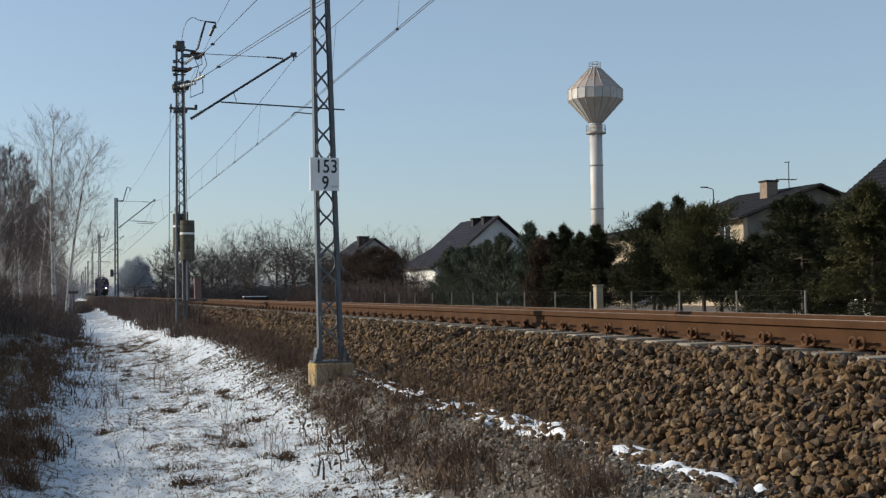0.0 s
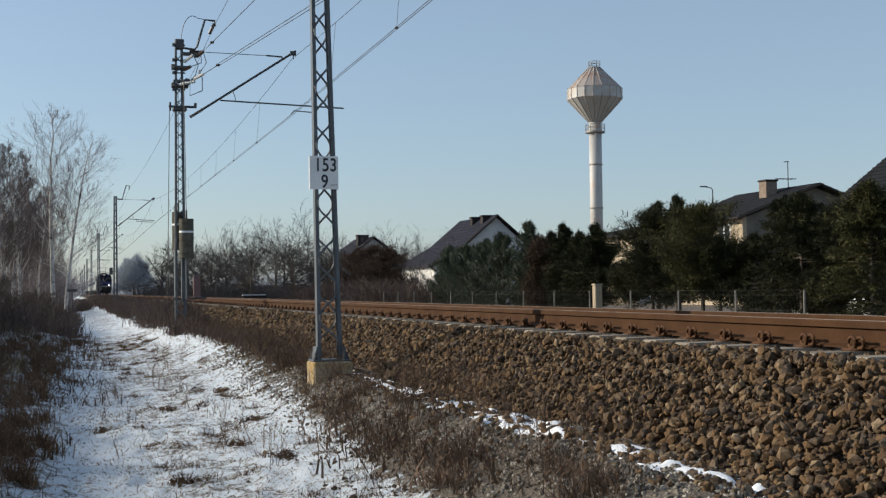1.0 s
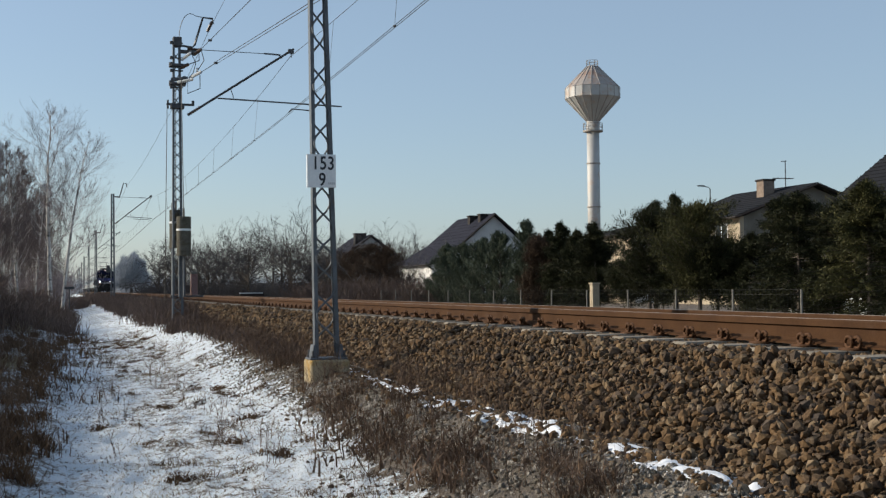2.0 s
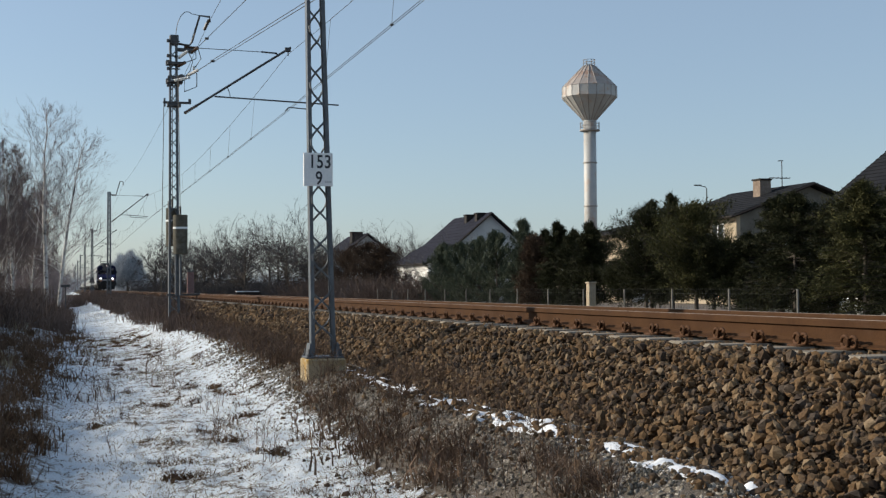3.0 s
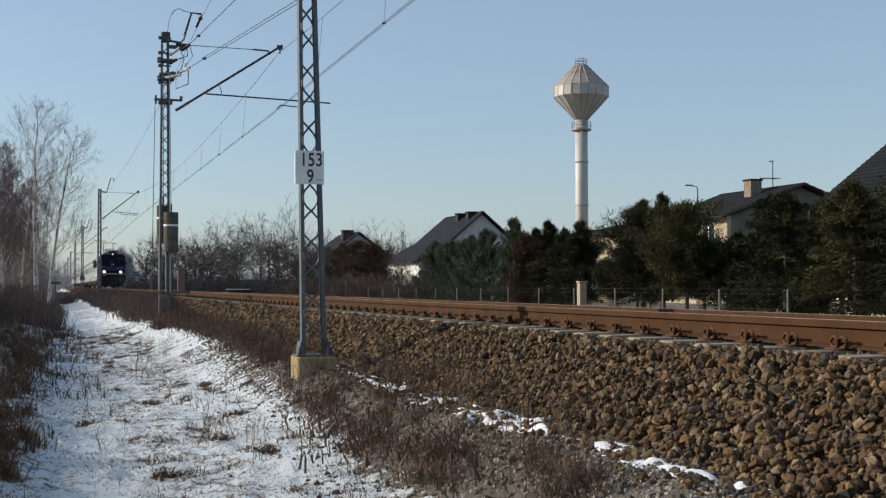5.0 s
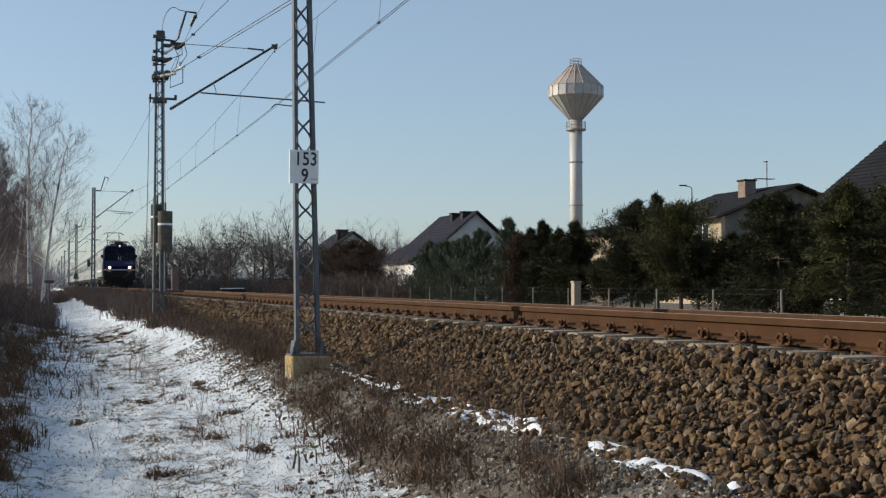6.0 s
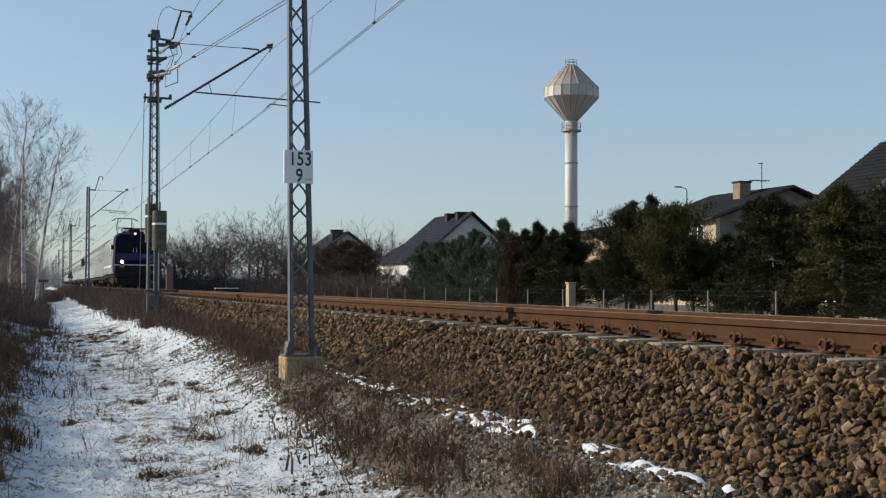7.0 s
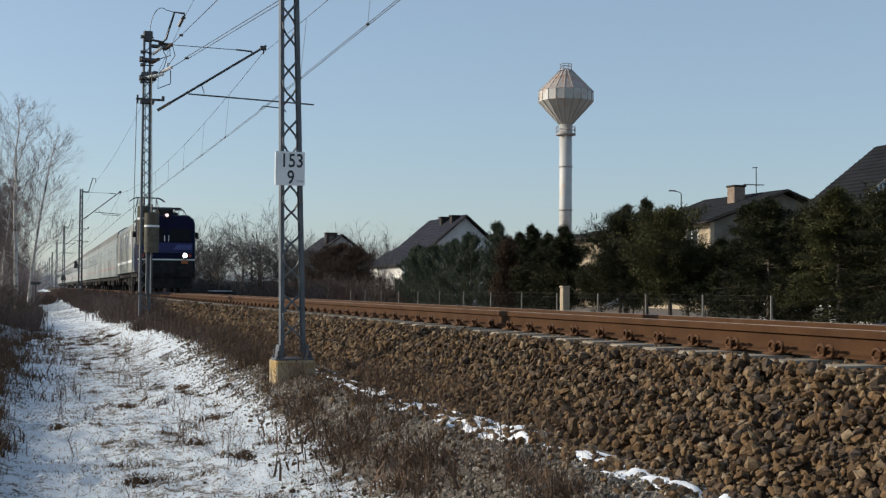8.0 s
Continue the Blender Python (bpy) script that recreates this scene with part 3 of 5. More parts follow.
def cantilever(root, z_low, z_high, reach, reg_reach, stub=0.3):
    """The slanting tube, its tie and the registration arm that hold the wires."""
    end = Vector((reach, 0, z_high))
    start = Vector((stub, 0, z_low))
    insulator(start, start.lerp(end, 0.12), root, BROWN_CERAMIC)
    arm = part("cantilever_tube", Build().tube([start.lerp(end, 0.12), end.lerp(start, -0.02)], 0.036, 7), DARK_STEEL, root)
    part("messenger_clamp", Build().box(end.x - 0.12, end.x + 0.06, -0.05, 0.05, end.z - 0.1, end.z + 0.03, 0.01).tube([(end.x - 0.02, 0, end.z - 0.05), (end.x - 0.02, 0, end.z - 0.22)], 0.02, 5), DARK_STEEL, arm)
    tie_z = z_high - 0.13
    insulator((stub, 0, tie_z + 0.02), (stub + 0.35, 0, tie_z + 0.01), root, BROWN_CERAMIC)
    part("tie_rod", Build().tube([(stub + 0.3, 0, tie_z + 0.01), (reach - 0.35, 0, tie_z - 0.02)], 0.011, 5).tube([(reach - 0.85, 0, tie_z - 0.01), (reach - 0.4, 0, tie_z - 0.03), (reach - 0.3, 0, tie_z - 0.12)], 0.026, 6), DARK_STEEL, root)
    k = 0.285
    hang = start.lerp(end, k)
    reg_z = hang.z - 0.06
    reg = part("registration_tube", Build().tube([(hang.x, 0, reg_z), (reg_reach, 0, reg_z - 0.12)], 0.024, 6)
               .tube([start.lerp(end, k + 0.12), (start.lerp(end, k + 0.13).x + 0.05, 0, reg_z + 0.08), (start.lerp(end, k + 0.13).x + 0.05, 0, reg_z)], 0.012, 5), DARK_STEEL, root)
    return reg_z


def mast_tension():
    """The mast that carries the weights which keep the wires taut."""
    m = thing("tension_mast", "tall steel lattice mast with line arm, insulators and tension weights", "mast", (3.1, 36.85, 0), "masts along the track")
    lattice_mast(m, 9.12, 0.33, 0.23, -0.02, 0.2, 0.06, 0.66, foot=0.5)
    part("foundation", Build().box(-0.3, 0.3, -0.3, 0.3, 0.2, 0.62, 0.03), CONCRETE, m)
    part("cross_bracket", Build().box(-0.32, 0.5, -0.05, 0.05, 7.1, 7.16, 0.01).box(-0.3, -0.25, -0.04, 0.04, 7.0, 7.25).box(0.42, 0.5, -0.04, 0.04, 7.14, 7.25).box(-0.2, 0.2, -0.16, 0.16, 7.0, 7.12, 0.01), DARK_STEEL, m)
    part("top_cap", Build().box(-0.13, 0.13, -0.14, 0.14, 8.85, 9.14, 0.02), DARK_STEEL, m)
    part("lower_bracket", Build().box(-0.22, 0.75, -0.06, 0.06, 1.38, 1.44, 0.01), DARK_STEEL, m)
    for z in (7.75, 8.3):
        part("side_fitting", Build().box(-0.24, -0.12, -0.06, 0.06, z - 0.07, z + 0.09, 0.015).box(-0.2, 0.25, -0.18, 0.18, z - 0.05, z + 0.03, 0.01), DARK_STEEL, m)
    # horn on the top with its looped jumper
    part("horn", Build().tube([(0.1, 0, 8.9), (0.45, 0, 8.86), (0.52, 0, 8.95), (0.76, 0, 9.78), (1.05, 0, 9.76), (1.06, 0, 9.6)], 0.035, 6), DARK_STEEL, m)
    loop = [(0.06 + 0.34 * (1 - math.cos(a)), 0.02, 9.1 + 0.78 * math.sin(a)) for a in [math.pi * 0.62 * k / 14 for k in range(15)]]
    part("jumper_loop", Build().tube(loop + [(0.76, 0, 9.78)], 0.011, 5), WIRE, m)
    insulator((1.03, -0.05, 9.66), (0.86, -0.3, 9.3), m, BROWN_CERAMIC)
    # pulleys and white insulators where the wires end
    for z, x, name in ((7.88, 0.22, "pulley"), (8.72, 0.5, "pulley")):
        part(name, Build().tube([(x, -0.02, z), (x, 0.02, z)], 0.11, 14).tube([(x, -0.05, z), (x, 0.05, z)], 0.04, 8), MAST_STEEL, m)
        part("pulley_bracket", Build().box(x - 0.4, x + 0.05, -0.09, -0.05, z - 0.04, z + 0.04).box(x - 0.4, x + 0.05, 0.05, 0.09, z - 0.04, z + 0.04), DARK_STEEL, m)
    insulator((0.0, -0.2, 7.76), (0.42, -0.5, 7.82), m)
    insulator((0.5, -0.25, 8.62), (0.62, -0.8, 8.66), m, BROWN_CERAMIC)
    insulator((0.34, -0.2, 7.9), (0.62, -0.9, 7.98), m, CERAMIC)
    part("hanging_frame", Build().tube([(0.28, -0.3, 7.8), (0.28, -0.3, 7.42), (0.62, -0.5, 7.55), (0.62, -0.5, 7.95)], 0.016, 5), DARK_STEEL, m)
    for z in (8.95, 8.5, 8.12, 7.62):
        part("bolt_clamp", Build().tube([(-0.2, -0.12, z), (0.16, -0.12, z)], 0.022, 6).box(-0.22, -0.14, -0.16, -0.06, z - 0.04, z + 0.05, 0.01), DARK_STEEL, m)
    insulator((0.12, -0.12, 8.45), (0.36, -0.5, 8.6), m)
    insulator((0.1, -0.12, 8.2), (0.3, -0.4, 8.28), m, BROWN_CERAMIC)
    part("jumper_wire", Build().tube([(0.36, -0.5, 8.6), (0.5, -0.5, 8.3), (0.42, -0.5, 8.0), (0.3, -0.45, 7.86)], 0.012, 5), WIRE, m)
    part("jumper_wire", Build().tube([(0.62, -0.8, 8.66), (0.72, -0.7, 8.35), (0.56, -0.5, 8.1)], 0.012, 5), WIRE, m)
    part("terminal_plate", Build().box(0.46, 0.53, -0.93, -0.89, 7.97, 8.09, 0.008), CERAMIC, m)
    part("drop_lever", Build().tube([(0.3, -0.2, 8.3), (0.62, -0.3, 8.42), (0.6, -0.3, 8.75)], 0.015, 5), DARK_STEEL, m)
    cantilever(m, 6.82, 8.92, 3.45, 5.0, 0.3)
    part("steady_arm", Build().tube([(3.32, -0.1, 6.98), (3.42, -0.1, 7.1), (4.05, -0.1, 7.06), (4.12, -0.1, 6.95)], 0.018, 5), DARK_STEEL, m)
    # two stacks of weights on rods, and their guide pipes
    for x, z0, z1, y, rad in ((-0.02, 2.85, 4.0, 0.36, 0.19), (0.15, 2.6, 3.76, -0.36, 0.21)):
        w = Build()
        prof, n = [(0.03, z0)], 9
        for i in range(n):
            za, zb = z0 + (z1 - z0) * i / n, z0 + (z1 - z0) * (i + 1) / n
            prof += [(rad, za + 0.006), (rad, zb - 0.006), (rad - 0.012, zb - 0.003)]
        w.lathe(x, y, prof + [(0.03, z1)], 18)
        stack = part("tension_weight", w, WEIGHT, m, "stack of round concrete tension weights")
        part("band", Build().lathe(x, y, [(rad + 0.006, z0 + 0.74), (rad + 0.008, z0 + 0.78), (rad + 0.006, z0 + 0.8)], 18), SIGN_WHITE, stack, "white painted band")
        part("weight_rope", Build().tube([(x, y, z1), (x * 0.6, y, 7.9)], 0.012, 5).tube([(x, y, z1), (x, y, z1 + 0.25)], 0.03, 6), WIRE, m)
    for x, y in ((-0.13, 0.3), (0.02, -0.36), (0.15, -0.36)):
        part("guide_pipe", Build().tube([(x, y, 1.4), (x, y, 4.2 if x < 0 else 2.7)], 0.03, 6), MAST_STEEL, m)
    part("stay_wire", Build().tube([(-0.28, 0.2, 7.1), (-0.34, 0.5, 1.3)], 0.01, 4), WIRE, m)
    return m


mast_tension()
FAR_MASTS = [92.3, 149.7, 203, 262, 316, 375, 432]


def masts_far():
    first = thing("line_mast", "slender grey line mast with a slanting arm", "mast", (3.1, FAR_MASTS[0], 0), "masts along the track")
    lattice_mast(first, 8.7, 0.34, 0.25, 0.0, 0.22, 0.11, 0.9, foot=0.5)
    part("foundation", Build().box(-0.3, 0.3, -0.3, 0.3, 0.2, 0.7, 0.03), CONCRETE, first)
    cantilever(first, 6.5, 8.58, 2.75, 2.8, 0.17)
    part("steady_arm", Build().tube([(1.5, -0.1, 6.85), (2.7, -0.1, 6.8)], 0.02, 5).tube([(1.5, -0.1, 6.85), (1.5, -0.1, 7.05)], 0.02, 5), DARK_STEEL, first)
    part("horn", Build().tube([(0.1, 0, 8.5), (0.5, 0, 8.5), (0.78, 0, 9.5), (1.0, 0, 9.45), (1.0, 0, 9.2)], 0.04, 6), DARK_STEEL, first)
    for y in FAR_MASTS[1:]:
        copy_thing(first, pose(3.1, y, 0))
    box = mesh_thing("signal_box", Build().box(2.66, 2.9, 92.1, 92.4, 2.92, 3.45, 0.02).box(2.88, 2.96, 92.2, 92.3, 3.1, 3.2), DARK_STEEL, "small dark equipment box fixed to a line mast", "box")
    mesh_thing("track_board", Build().add([(2.75, 149.5, 2.3), (3.45, 149.5, 2.3), (3.25, 149.5, 2.95), (2.95, 149.5, 2.95), (2.75, 149.54, 2.3), (3.45, 149.54, 2.3), (3.25, 149.54, 2.95), (2.95, 149.54, 2.95)],
               [(0, 1, 2, 3), (7, 6, 5, 4), (0, 4, 5, 1), (1, 5, 6, 2), (2, 6, 7, 3), (3, 7, 4, 0)]), DARK_STEEL, "dark tapered trackside board beside a mast", "board")


masts_far()


def sagging(a, b, sag, n=14):
    a, b = Vector(a), Vector(b)
    return [a.lerp(b, i / n) - Vector((0, 0, 4 * sag * (i / n) * (1 - i / n))) for i in range(n + 1)]


def overhead_line():
    line = thing("overhead_line", "overhead contact line with messenger wire and droppers", "wires", (0, 0, 0), kind="structure")
    hold = [(6.0, -23, 8.55), (6.5, 36.85, 8.72), (5.83, 92.3, 8.45), (6.4, 149.7, 8.45), (5.9, 203, 8.45), (6.3, 262, 8.45), (6.0, 316, 8.45), (6.2, 375, 8.45), (6.2, 432, 8.45)]
    for a, b in zip(hold, hold[1:]):
        run = sagging(a, b, 0.75)
        part("messenger_wire", Build().tube(run, 0.009, 4), WIRE, line)
        ca, cb = (a[0] * 0.4 + TRACK_X * 0.6, a[1], 6.86), (b[0] * 0.4 + TRACK_X * 0.6, b[1], 6.86)
        for dx in (-0.028, 0.028):
            part("contact_wire", Build().tube([(ca[0] + dx, ca[1], ca[2]), (cb[0] + dx, cb[1], cb[2])], 0.0085, 4), WIRE, line)
        if a[1] > 210:
            continue
        n = 9
        for i in range(1, n):
            k = i / n
            top = Vector(a).lerp(Vector(b), k)
            top.z -= 4 * 0.75 * k * (1 - k)
            low = Vector(ca).lerp(Vector(cb), k)
            part("dropper", Build().tube([top, low], 0.0045, 4).box(low.x - 0.03, low.x + 0.03, low.y - 0.02, low.y + 0.02, low.z - 0.012, low.z + 0.03), WIRE, line)
    # the ends of the neighbouring section, led down to the tension mast
    for z0, z1, gap in ((8.66, 8.31, 0), (7.98, 6.92, 1)):
        a, b = Vector((3.72, 36.0, z0)), Vector((4.07, 27.7, z1) if not gap else (4.285, 22.55, z1))
        for d in ((-0.05, 0.05) if gap else (0,)):
            k = 0.2
            beyond = Vector((6.0, -23, 7.6 if not gap else 6.86)) + Vector((d, 0, 0))
            part("anchored_wire", Build().tube([a.lerp(b, k) + Vector((d, 0, 0)), b + Vector((d, 0, 0)), a.lerp(b, 1.15) + Vector((d, 0, 0)), beyond], 0.009 if gap else 0.012, 4), WIRE, line)
        part("anchor_link", Build().tube([a, a.lerp(b, 0.2)], 0.012, 4).box(a.lerp(b, 0.2).x - 0.05, a.lerp(b, 0.2).x + 0.05, a.lerp(b, 0.2).y - 0.06, a.lerp(b, 0.2).y + 0.06, a.lerp(b, 0.2).z - 0.022, a.lerp(b, 0.2).z + 0.022), DARK_STEEL, line)
    feed = [(3.3, -23, 9.9), (4.14, 36.85, 9.62)] + [(4.1, y, 9.3) for y in FAR_MASTS]
    for a, b in zip(feed, feed[1:]):
        part("feeder_wire", Build().tube(sagging(a, b, 0.5), 0.007, 4), WIRE, line)


overhead_line()

# ---- train ----
LOCO_NAVY = surface("navy_locomotive_paint", (0.004, 0.0055, 0.022), (0.007, 0.009, 0.036), 1.5, 30, 0.72, 0, 0.05, 0.002)
LOCO_BLACK = surface("sooty_underframe", (0.012, 0.012, 0.013), (0.035, 0.032, 0.03), 3, 30, 0.8)
LOCO_CREAM = surface("light_grey_locomotive_side", (0.2, 0.21, 0.195), (0.28, 0.29, 0.265), 1.0, 25, 0.45, 0, 0.05, 0.002, stain=(0.32, 0.31, 0.28), stain_at=0.66)
COACH_GREY = surface("light_grey_coach_paint", (0.2, 0.225, 0.22), (0.28, 0.305, 0.3), 0.7, 20, 0.4, 0, 0.05, 0.002, stain=(0.42, 0.42, 0.4), stain_at=0.68)
COACH_ROOF = surface("sooty_coach_roof", (0.11, 0.11, 0.115), (0.2, 0.2, 0.2), 0.8, 20, 0.8)
COACH_BAND = surface("blue_grey_window_band", (0.22, 0.25, 0.28), (0.3, 0.33, 0.36), 0.8, 20, 0.4)
STRIPE_PINK = surface("pale_red_stripe", (0.32, 0.2, 0.18), (0.4, 0.27, 0.25), 1, 20, 0.5)
WHITE_PAINT = surface("white_paint_line", (0.7, 0.7, 0.7), (0.8, 0.8, 0.79), 1, 20, 0.5)
ORANGE = surface("orange_marker_paint", (0.45, 0.13, 0.03), (0.55, 0.2, 0.06), 3, 30, 0.5)
SCREEN = surface("dark_cab_glass", (0.006, 0.007, 0.009), (0.014, 0.015, 0.018), 1.5, 20, 0.7, 0, 0)
LAMP = glow("lit_headlamp", (1.0, 0.93, 0.97), 6.0)
RED_LENS = surface("red_tail_lens", (0.3, 0.02, 0.02), (0.42, 0.04, 0.03), 6, 40, 0.3, 0, 0)
CAB_TEAL = surface("blue_grey_cab_panel", (0.07, 0.11, 0.15), (0.11, 0.16, 0.2), 2, 20, 0.5, 0, 0.05, 0.002)
LAMP_TOP = glow("lit_top_lamp", (1.0, 0.72, 0.66), 1.1)


def wheelset(parent, y, radius):
    for sx in (-0.75, 0.75):
        part("wheel", Build().tube([(sx - 0.06, y, radius), (sx + 0.06, y, radius)], radius, 20).tube([(sx - 0.09, y, radius), (sx + 0.09, y, radius)], 0.16, 10), LOCO_BLACK, parent)


def bogie(parent, yc, span, radius):
    b = Build()
    for sx in (-1.05, 1.05):
        b.box(sx - 0.08, sx + 0.08, yc - span / 2 - 0.5, yc + span / 2 + 0.5, 0.55, 0.85, 0.03)
        for dy in (-span / 2, span / 2):
            b.box(sx - 0.15, sx + 0.15, yc + dy - 0.22, yc + dy + 0.22, 0.4, 0.75, 0.03)
            b.tube([(sx, yc + dy - 0.3, 0.8), (sx, yc + dy - 0.3, 1.15)], 0.1, 8)
    b.box(-1.0, 1.0, yc - 0.3, yc + 0.3, 0.55, 0.9)
    g = part("bogie", b, LOCO_BLACK, parent)
    for dy in (-span / 2, span / 2):
        wheelset(g, yc + dy, radius)


def ring_loft(sections):
    """Closed outlines of equal length joined into one skin, capped at both ends."""
    b, n = Build(), len(sections[0])
    verts = [p for s in sections for p in s]
    faces = [(i * n + k, i * n + (k + 1) % n, (i + 1) * n + (k + 1) % n, (i + 1) * n + k) for i in range(len(sections) - 1) for k in range(n)]
    return b.add(verts, faces + [tuple(reversed(range(n))), tuple(range((len(sections) - 1) * n, len(sections) * n))])


def roof_outline(half, low, eave, top, y, squeeze=1.0, drop=0.0):
    o = [(-half, low), (half, low), (half, eave), (half * 0.93, eave + (top - eave) * 0.45), (half * 0.7, eave + (top - eave) * 0.78), (half * 0.3, top), (-half * 0.3, top),
         (-half * 0.7, eave + (top - eave) * 0.78), (-half * 0.93, eave + (top - eave) * 0.45), (-half, eave)]
    return [(x * squeeze, y, z - drop * (1 if z > eave else 0)) for x, z in o]


def cab_outline(half, low, eave, top, y, squeeze=1.0):
    """A cab's end: upright sides, straight sloping shoulders and a flat roof."""
    o = [(-half, low), (half, low), (half, 2.1), (half * 0.98, eave), (half * 0.93, eave + (top - eave) * 0.55), (half * 0.76, top), (-half * 0.76, top), (-half * 0.93, eave + (top - eave) * 0.55), (-half * 0.98, eave), (-half, 2.1)]
    return [(x * squeeze, y, z) for x, z in o]


def locomotive():
    """Origin at the front, on the rail's top; the body runs towards +y."""
    L = thing("locomotive", "electric passenger locomotive, navy front and light grey sides, headlamps lit", "locomotive")
    body = ring_loft([roof_outline(1.46, 1.05, 3.3, 3.92, y, s) for y, s in ((1.3, 1.0), (14.6, 1.0))])
    part("body", body, LOCO_CREAM, L, "light grey side panels")
    # cab: flat front raked back from the waist
    cab = ring_loft([cab_outline(1.44, 1.05, 3.42, 3.82, 0.42, 0.95), cab_outline(1.47, 1.05, 3.48, 3.9, 0.75, 0.99), cab_outline(1.47, 1.05, 3.5, 3.93, 1.32, 1.0)])
    c = part("cab", cab, LOCO_NAVY, L, "navy blue cab front")
    rear = part("rear_cab", ring_loft([roof_outline(1.47, 1.05, 3.26, 3.87, 14.58, 1.0), roof_outline(1.44, 1.05, 3.1, 3.7, 15.5, 0.93)]), LOCO_NAVY, L)
    part("front_band", Build().box(-1.28, 1.28, 0.385, 0.43, 1.98, 2.5, 0.02), surface("bright_blue_band", (0.008, 0.012, 0.07), (0.013, 0.018, 0.1), 1.5, 30, 0.6), c, "brighter blue band above the lamps")
    plate = Build().add([(0.3, 0.37, 2.16), (1.22, 0.37, 2.16), (1.22, 0.37, 2.4), (0.55, 0.37, 2.4), (0.3, 0.386, 2.16), (1.22, 0.386, 2.16), (1.22, 0.386, 2.4), (0.55, 0.386, 2.4)],
                        [(0, 1, 2, 3), (7, 6, 5, 4), (0, 4, 5, 1), (1, 5, 6, 2), (2, 6, 7, 3), (3, 7, 4, 0)])
    part("emblem_plate", plate, surface("pale_blue_emblem", (0.045, 0.055, 0.19), (0.065, 0.08, 0.25), 2, 30, 0.5), c, "paler slanted blue emblem plate")
    for bx in (-1, 1):
        rails = Build()
        rails.tube([(bx * 0.35, 0.6, 3.93), (bx * 0.42, 0.6, 4.14), (bx * 0.85, 0.62, 4.12), (bx * 1.08, 0.66, 3.7)], 0.022, 5)
        rails.tube([(bx * 0.6, 0.6, 3.9), (bx * 0.6, 0.6, 4.13)], 0.016, 4).tube([(bx * 0.85, 0.62, 3.8), (bx * 0.85, 0.62, 4.12)], 0.016, 4)
        part("roof_handrail", rails, FENCE_POST, c)
        part("tail_lens", Build().tube([(bx * 1.13, 0.3, 1.86), (bx * 1.13, 0.43, 1.86)], 0.085, 12), RED_LENS, c, "red tail lens")
        part("door_handle_bar", Build().tube([(bx * 0.1, 0.36, 2.55), (bx * 0.1, 0.36, 2.85)], 0.018, 5), WHITE_PAINT, c)
        part("cab_side_panel", Build().box(bx * 1.468 - 0.012, bx * 1.468 + 0.012, 1.36, 3.0, 1.2, 2.2, 0.004), CAB_TEAL, L, "blue-grey lower cab side")
        for i in range(4):
            part("side_light", Build().box(bx * 1.44 - 0.03, bx * 1.44 + 0.03, 4.4 + 2.1 * i, 4.8 + 2.1 * i, 2.5, 3.2, 0.004), WHITE_PAINT, L)
    for sx in (-1, 1):
        w = part("windscreen", Build().box(sx * 0.12 if sx > 0 else -1.2, 1.2 if sx > 0 else -0.12, 0.385, 0.43, 2.54, 3.2, 0.02), SCREEN, c, "dark windscreen")
        part("wiper", Build().tube([(sx * 0.5, 0.375, 2.5), (sx * 0.3, 0.375, 3.0)], 0.012, 4), LOCO_BLACK, w)
        lamp = part("headlamp", Build().tube([(sx * 0.89, 0.28, 1.86), (sx * 0.89, 0.42, 1.86)], 0.2, 16), LOCO_BLACK, c)
        part("lens", Build().tube([(sx * 0.89, 0.262, 1.86), (sx * 0.89, 0.279, 1.86)], 0.11, 16), LAMP, lamp, "lit white lens")
        part("marker_plate", Build().box(sx * 0.89 - 0.16, sx * 0.89 + 0.16, 0.34, 0.43, 1.46, 1.6, 0.01), ORANGE, c)
        part("mirror", Build().box(sx * 1.45 - 0.05, sx * 1.45 + (0.16 if sx > 0 else -0.16), 0.9, 1.0, 2.75, 3.05, 0.02) if sx > 0 else Build().box(-1.62, -1.42, 0.9, 1.0, 2.75, 3.05, 0.02), LOCO_BLACK, c)
        part("side_window", Build().box(sx * 1.455 - 0.012, sx * 1.455 + 0.022, 0.95, 1.3, 2.45, 3.1, 0.004), WINDOW, c)
        part("cab_door", Build().box(sx * 1.46 - 0.01, sx * 1.46 + 0.015, 1.75, 2.4, 1.2, 3.05, 0.004), LOCO_CREAM, L)
        buf = part("buffer", Build().tube([(sx * 0.875, -0.1, 1.05), (sx * 0.875, -0.06, 1.05)], 0.24, 16).tube([(sx * 0.875, -0.06, 1.05), (sx * 0.875, 0.4, 1.05)], 0.1, 10), LOCO_BLACK, L)
        for i in range(6):
            y0 = 3.2 + 1.65 * i
            g = part("vent_grille", Build().box(sx * 1.462 - 0.01, sx * 1.462 + 0.012, y0, y0 + 1.0, 2.35, 3.05, 0.004), COACH_BAND, L)
            for k in range(4):
                part("louvre", Build().box(sx * 1.475 - 0.008, sx * 1.475 + 0.012, y0 + 0.05, y0 + 0.95, 2.45 + 0.15 * k, 2.5 + 0.15 * k), LOCO_CREAM, g)
        part("side_stripe", Build().box(sx * 1.462 - 0.01, sx * 1.462 + 0.012, 1.35, 14.5, 1.55, 1.68), WHITE_PAINT, L)
        part("handrail", Build().tube([(sx * 1.5, 1.62, 1.2), (sx * 1.5, 1.62, 2.6)], 0.02, 5), WHITE_PAINT, L)
    part("apron", Build().box(-1.33, 1.33, 0.372, 0.43, 1.06, 1.6, 0.01), LOCO_BLACK, c, "sooty black lower front")
    part("front_line", Build().box(-1.38, 1.38, 0.375, 0.43, 1.62, 1.69, 0.006), WHITE_PAINT, c, "white line across the front")
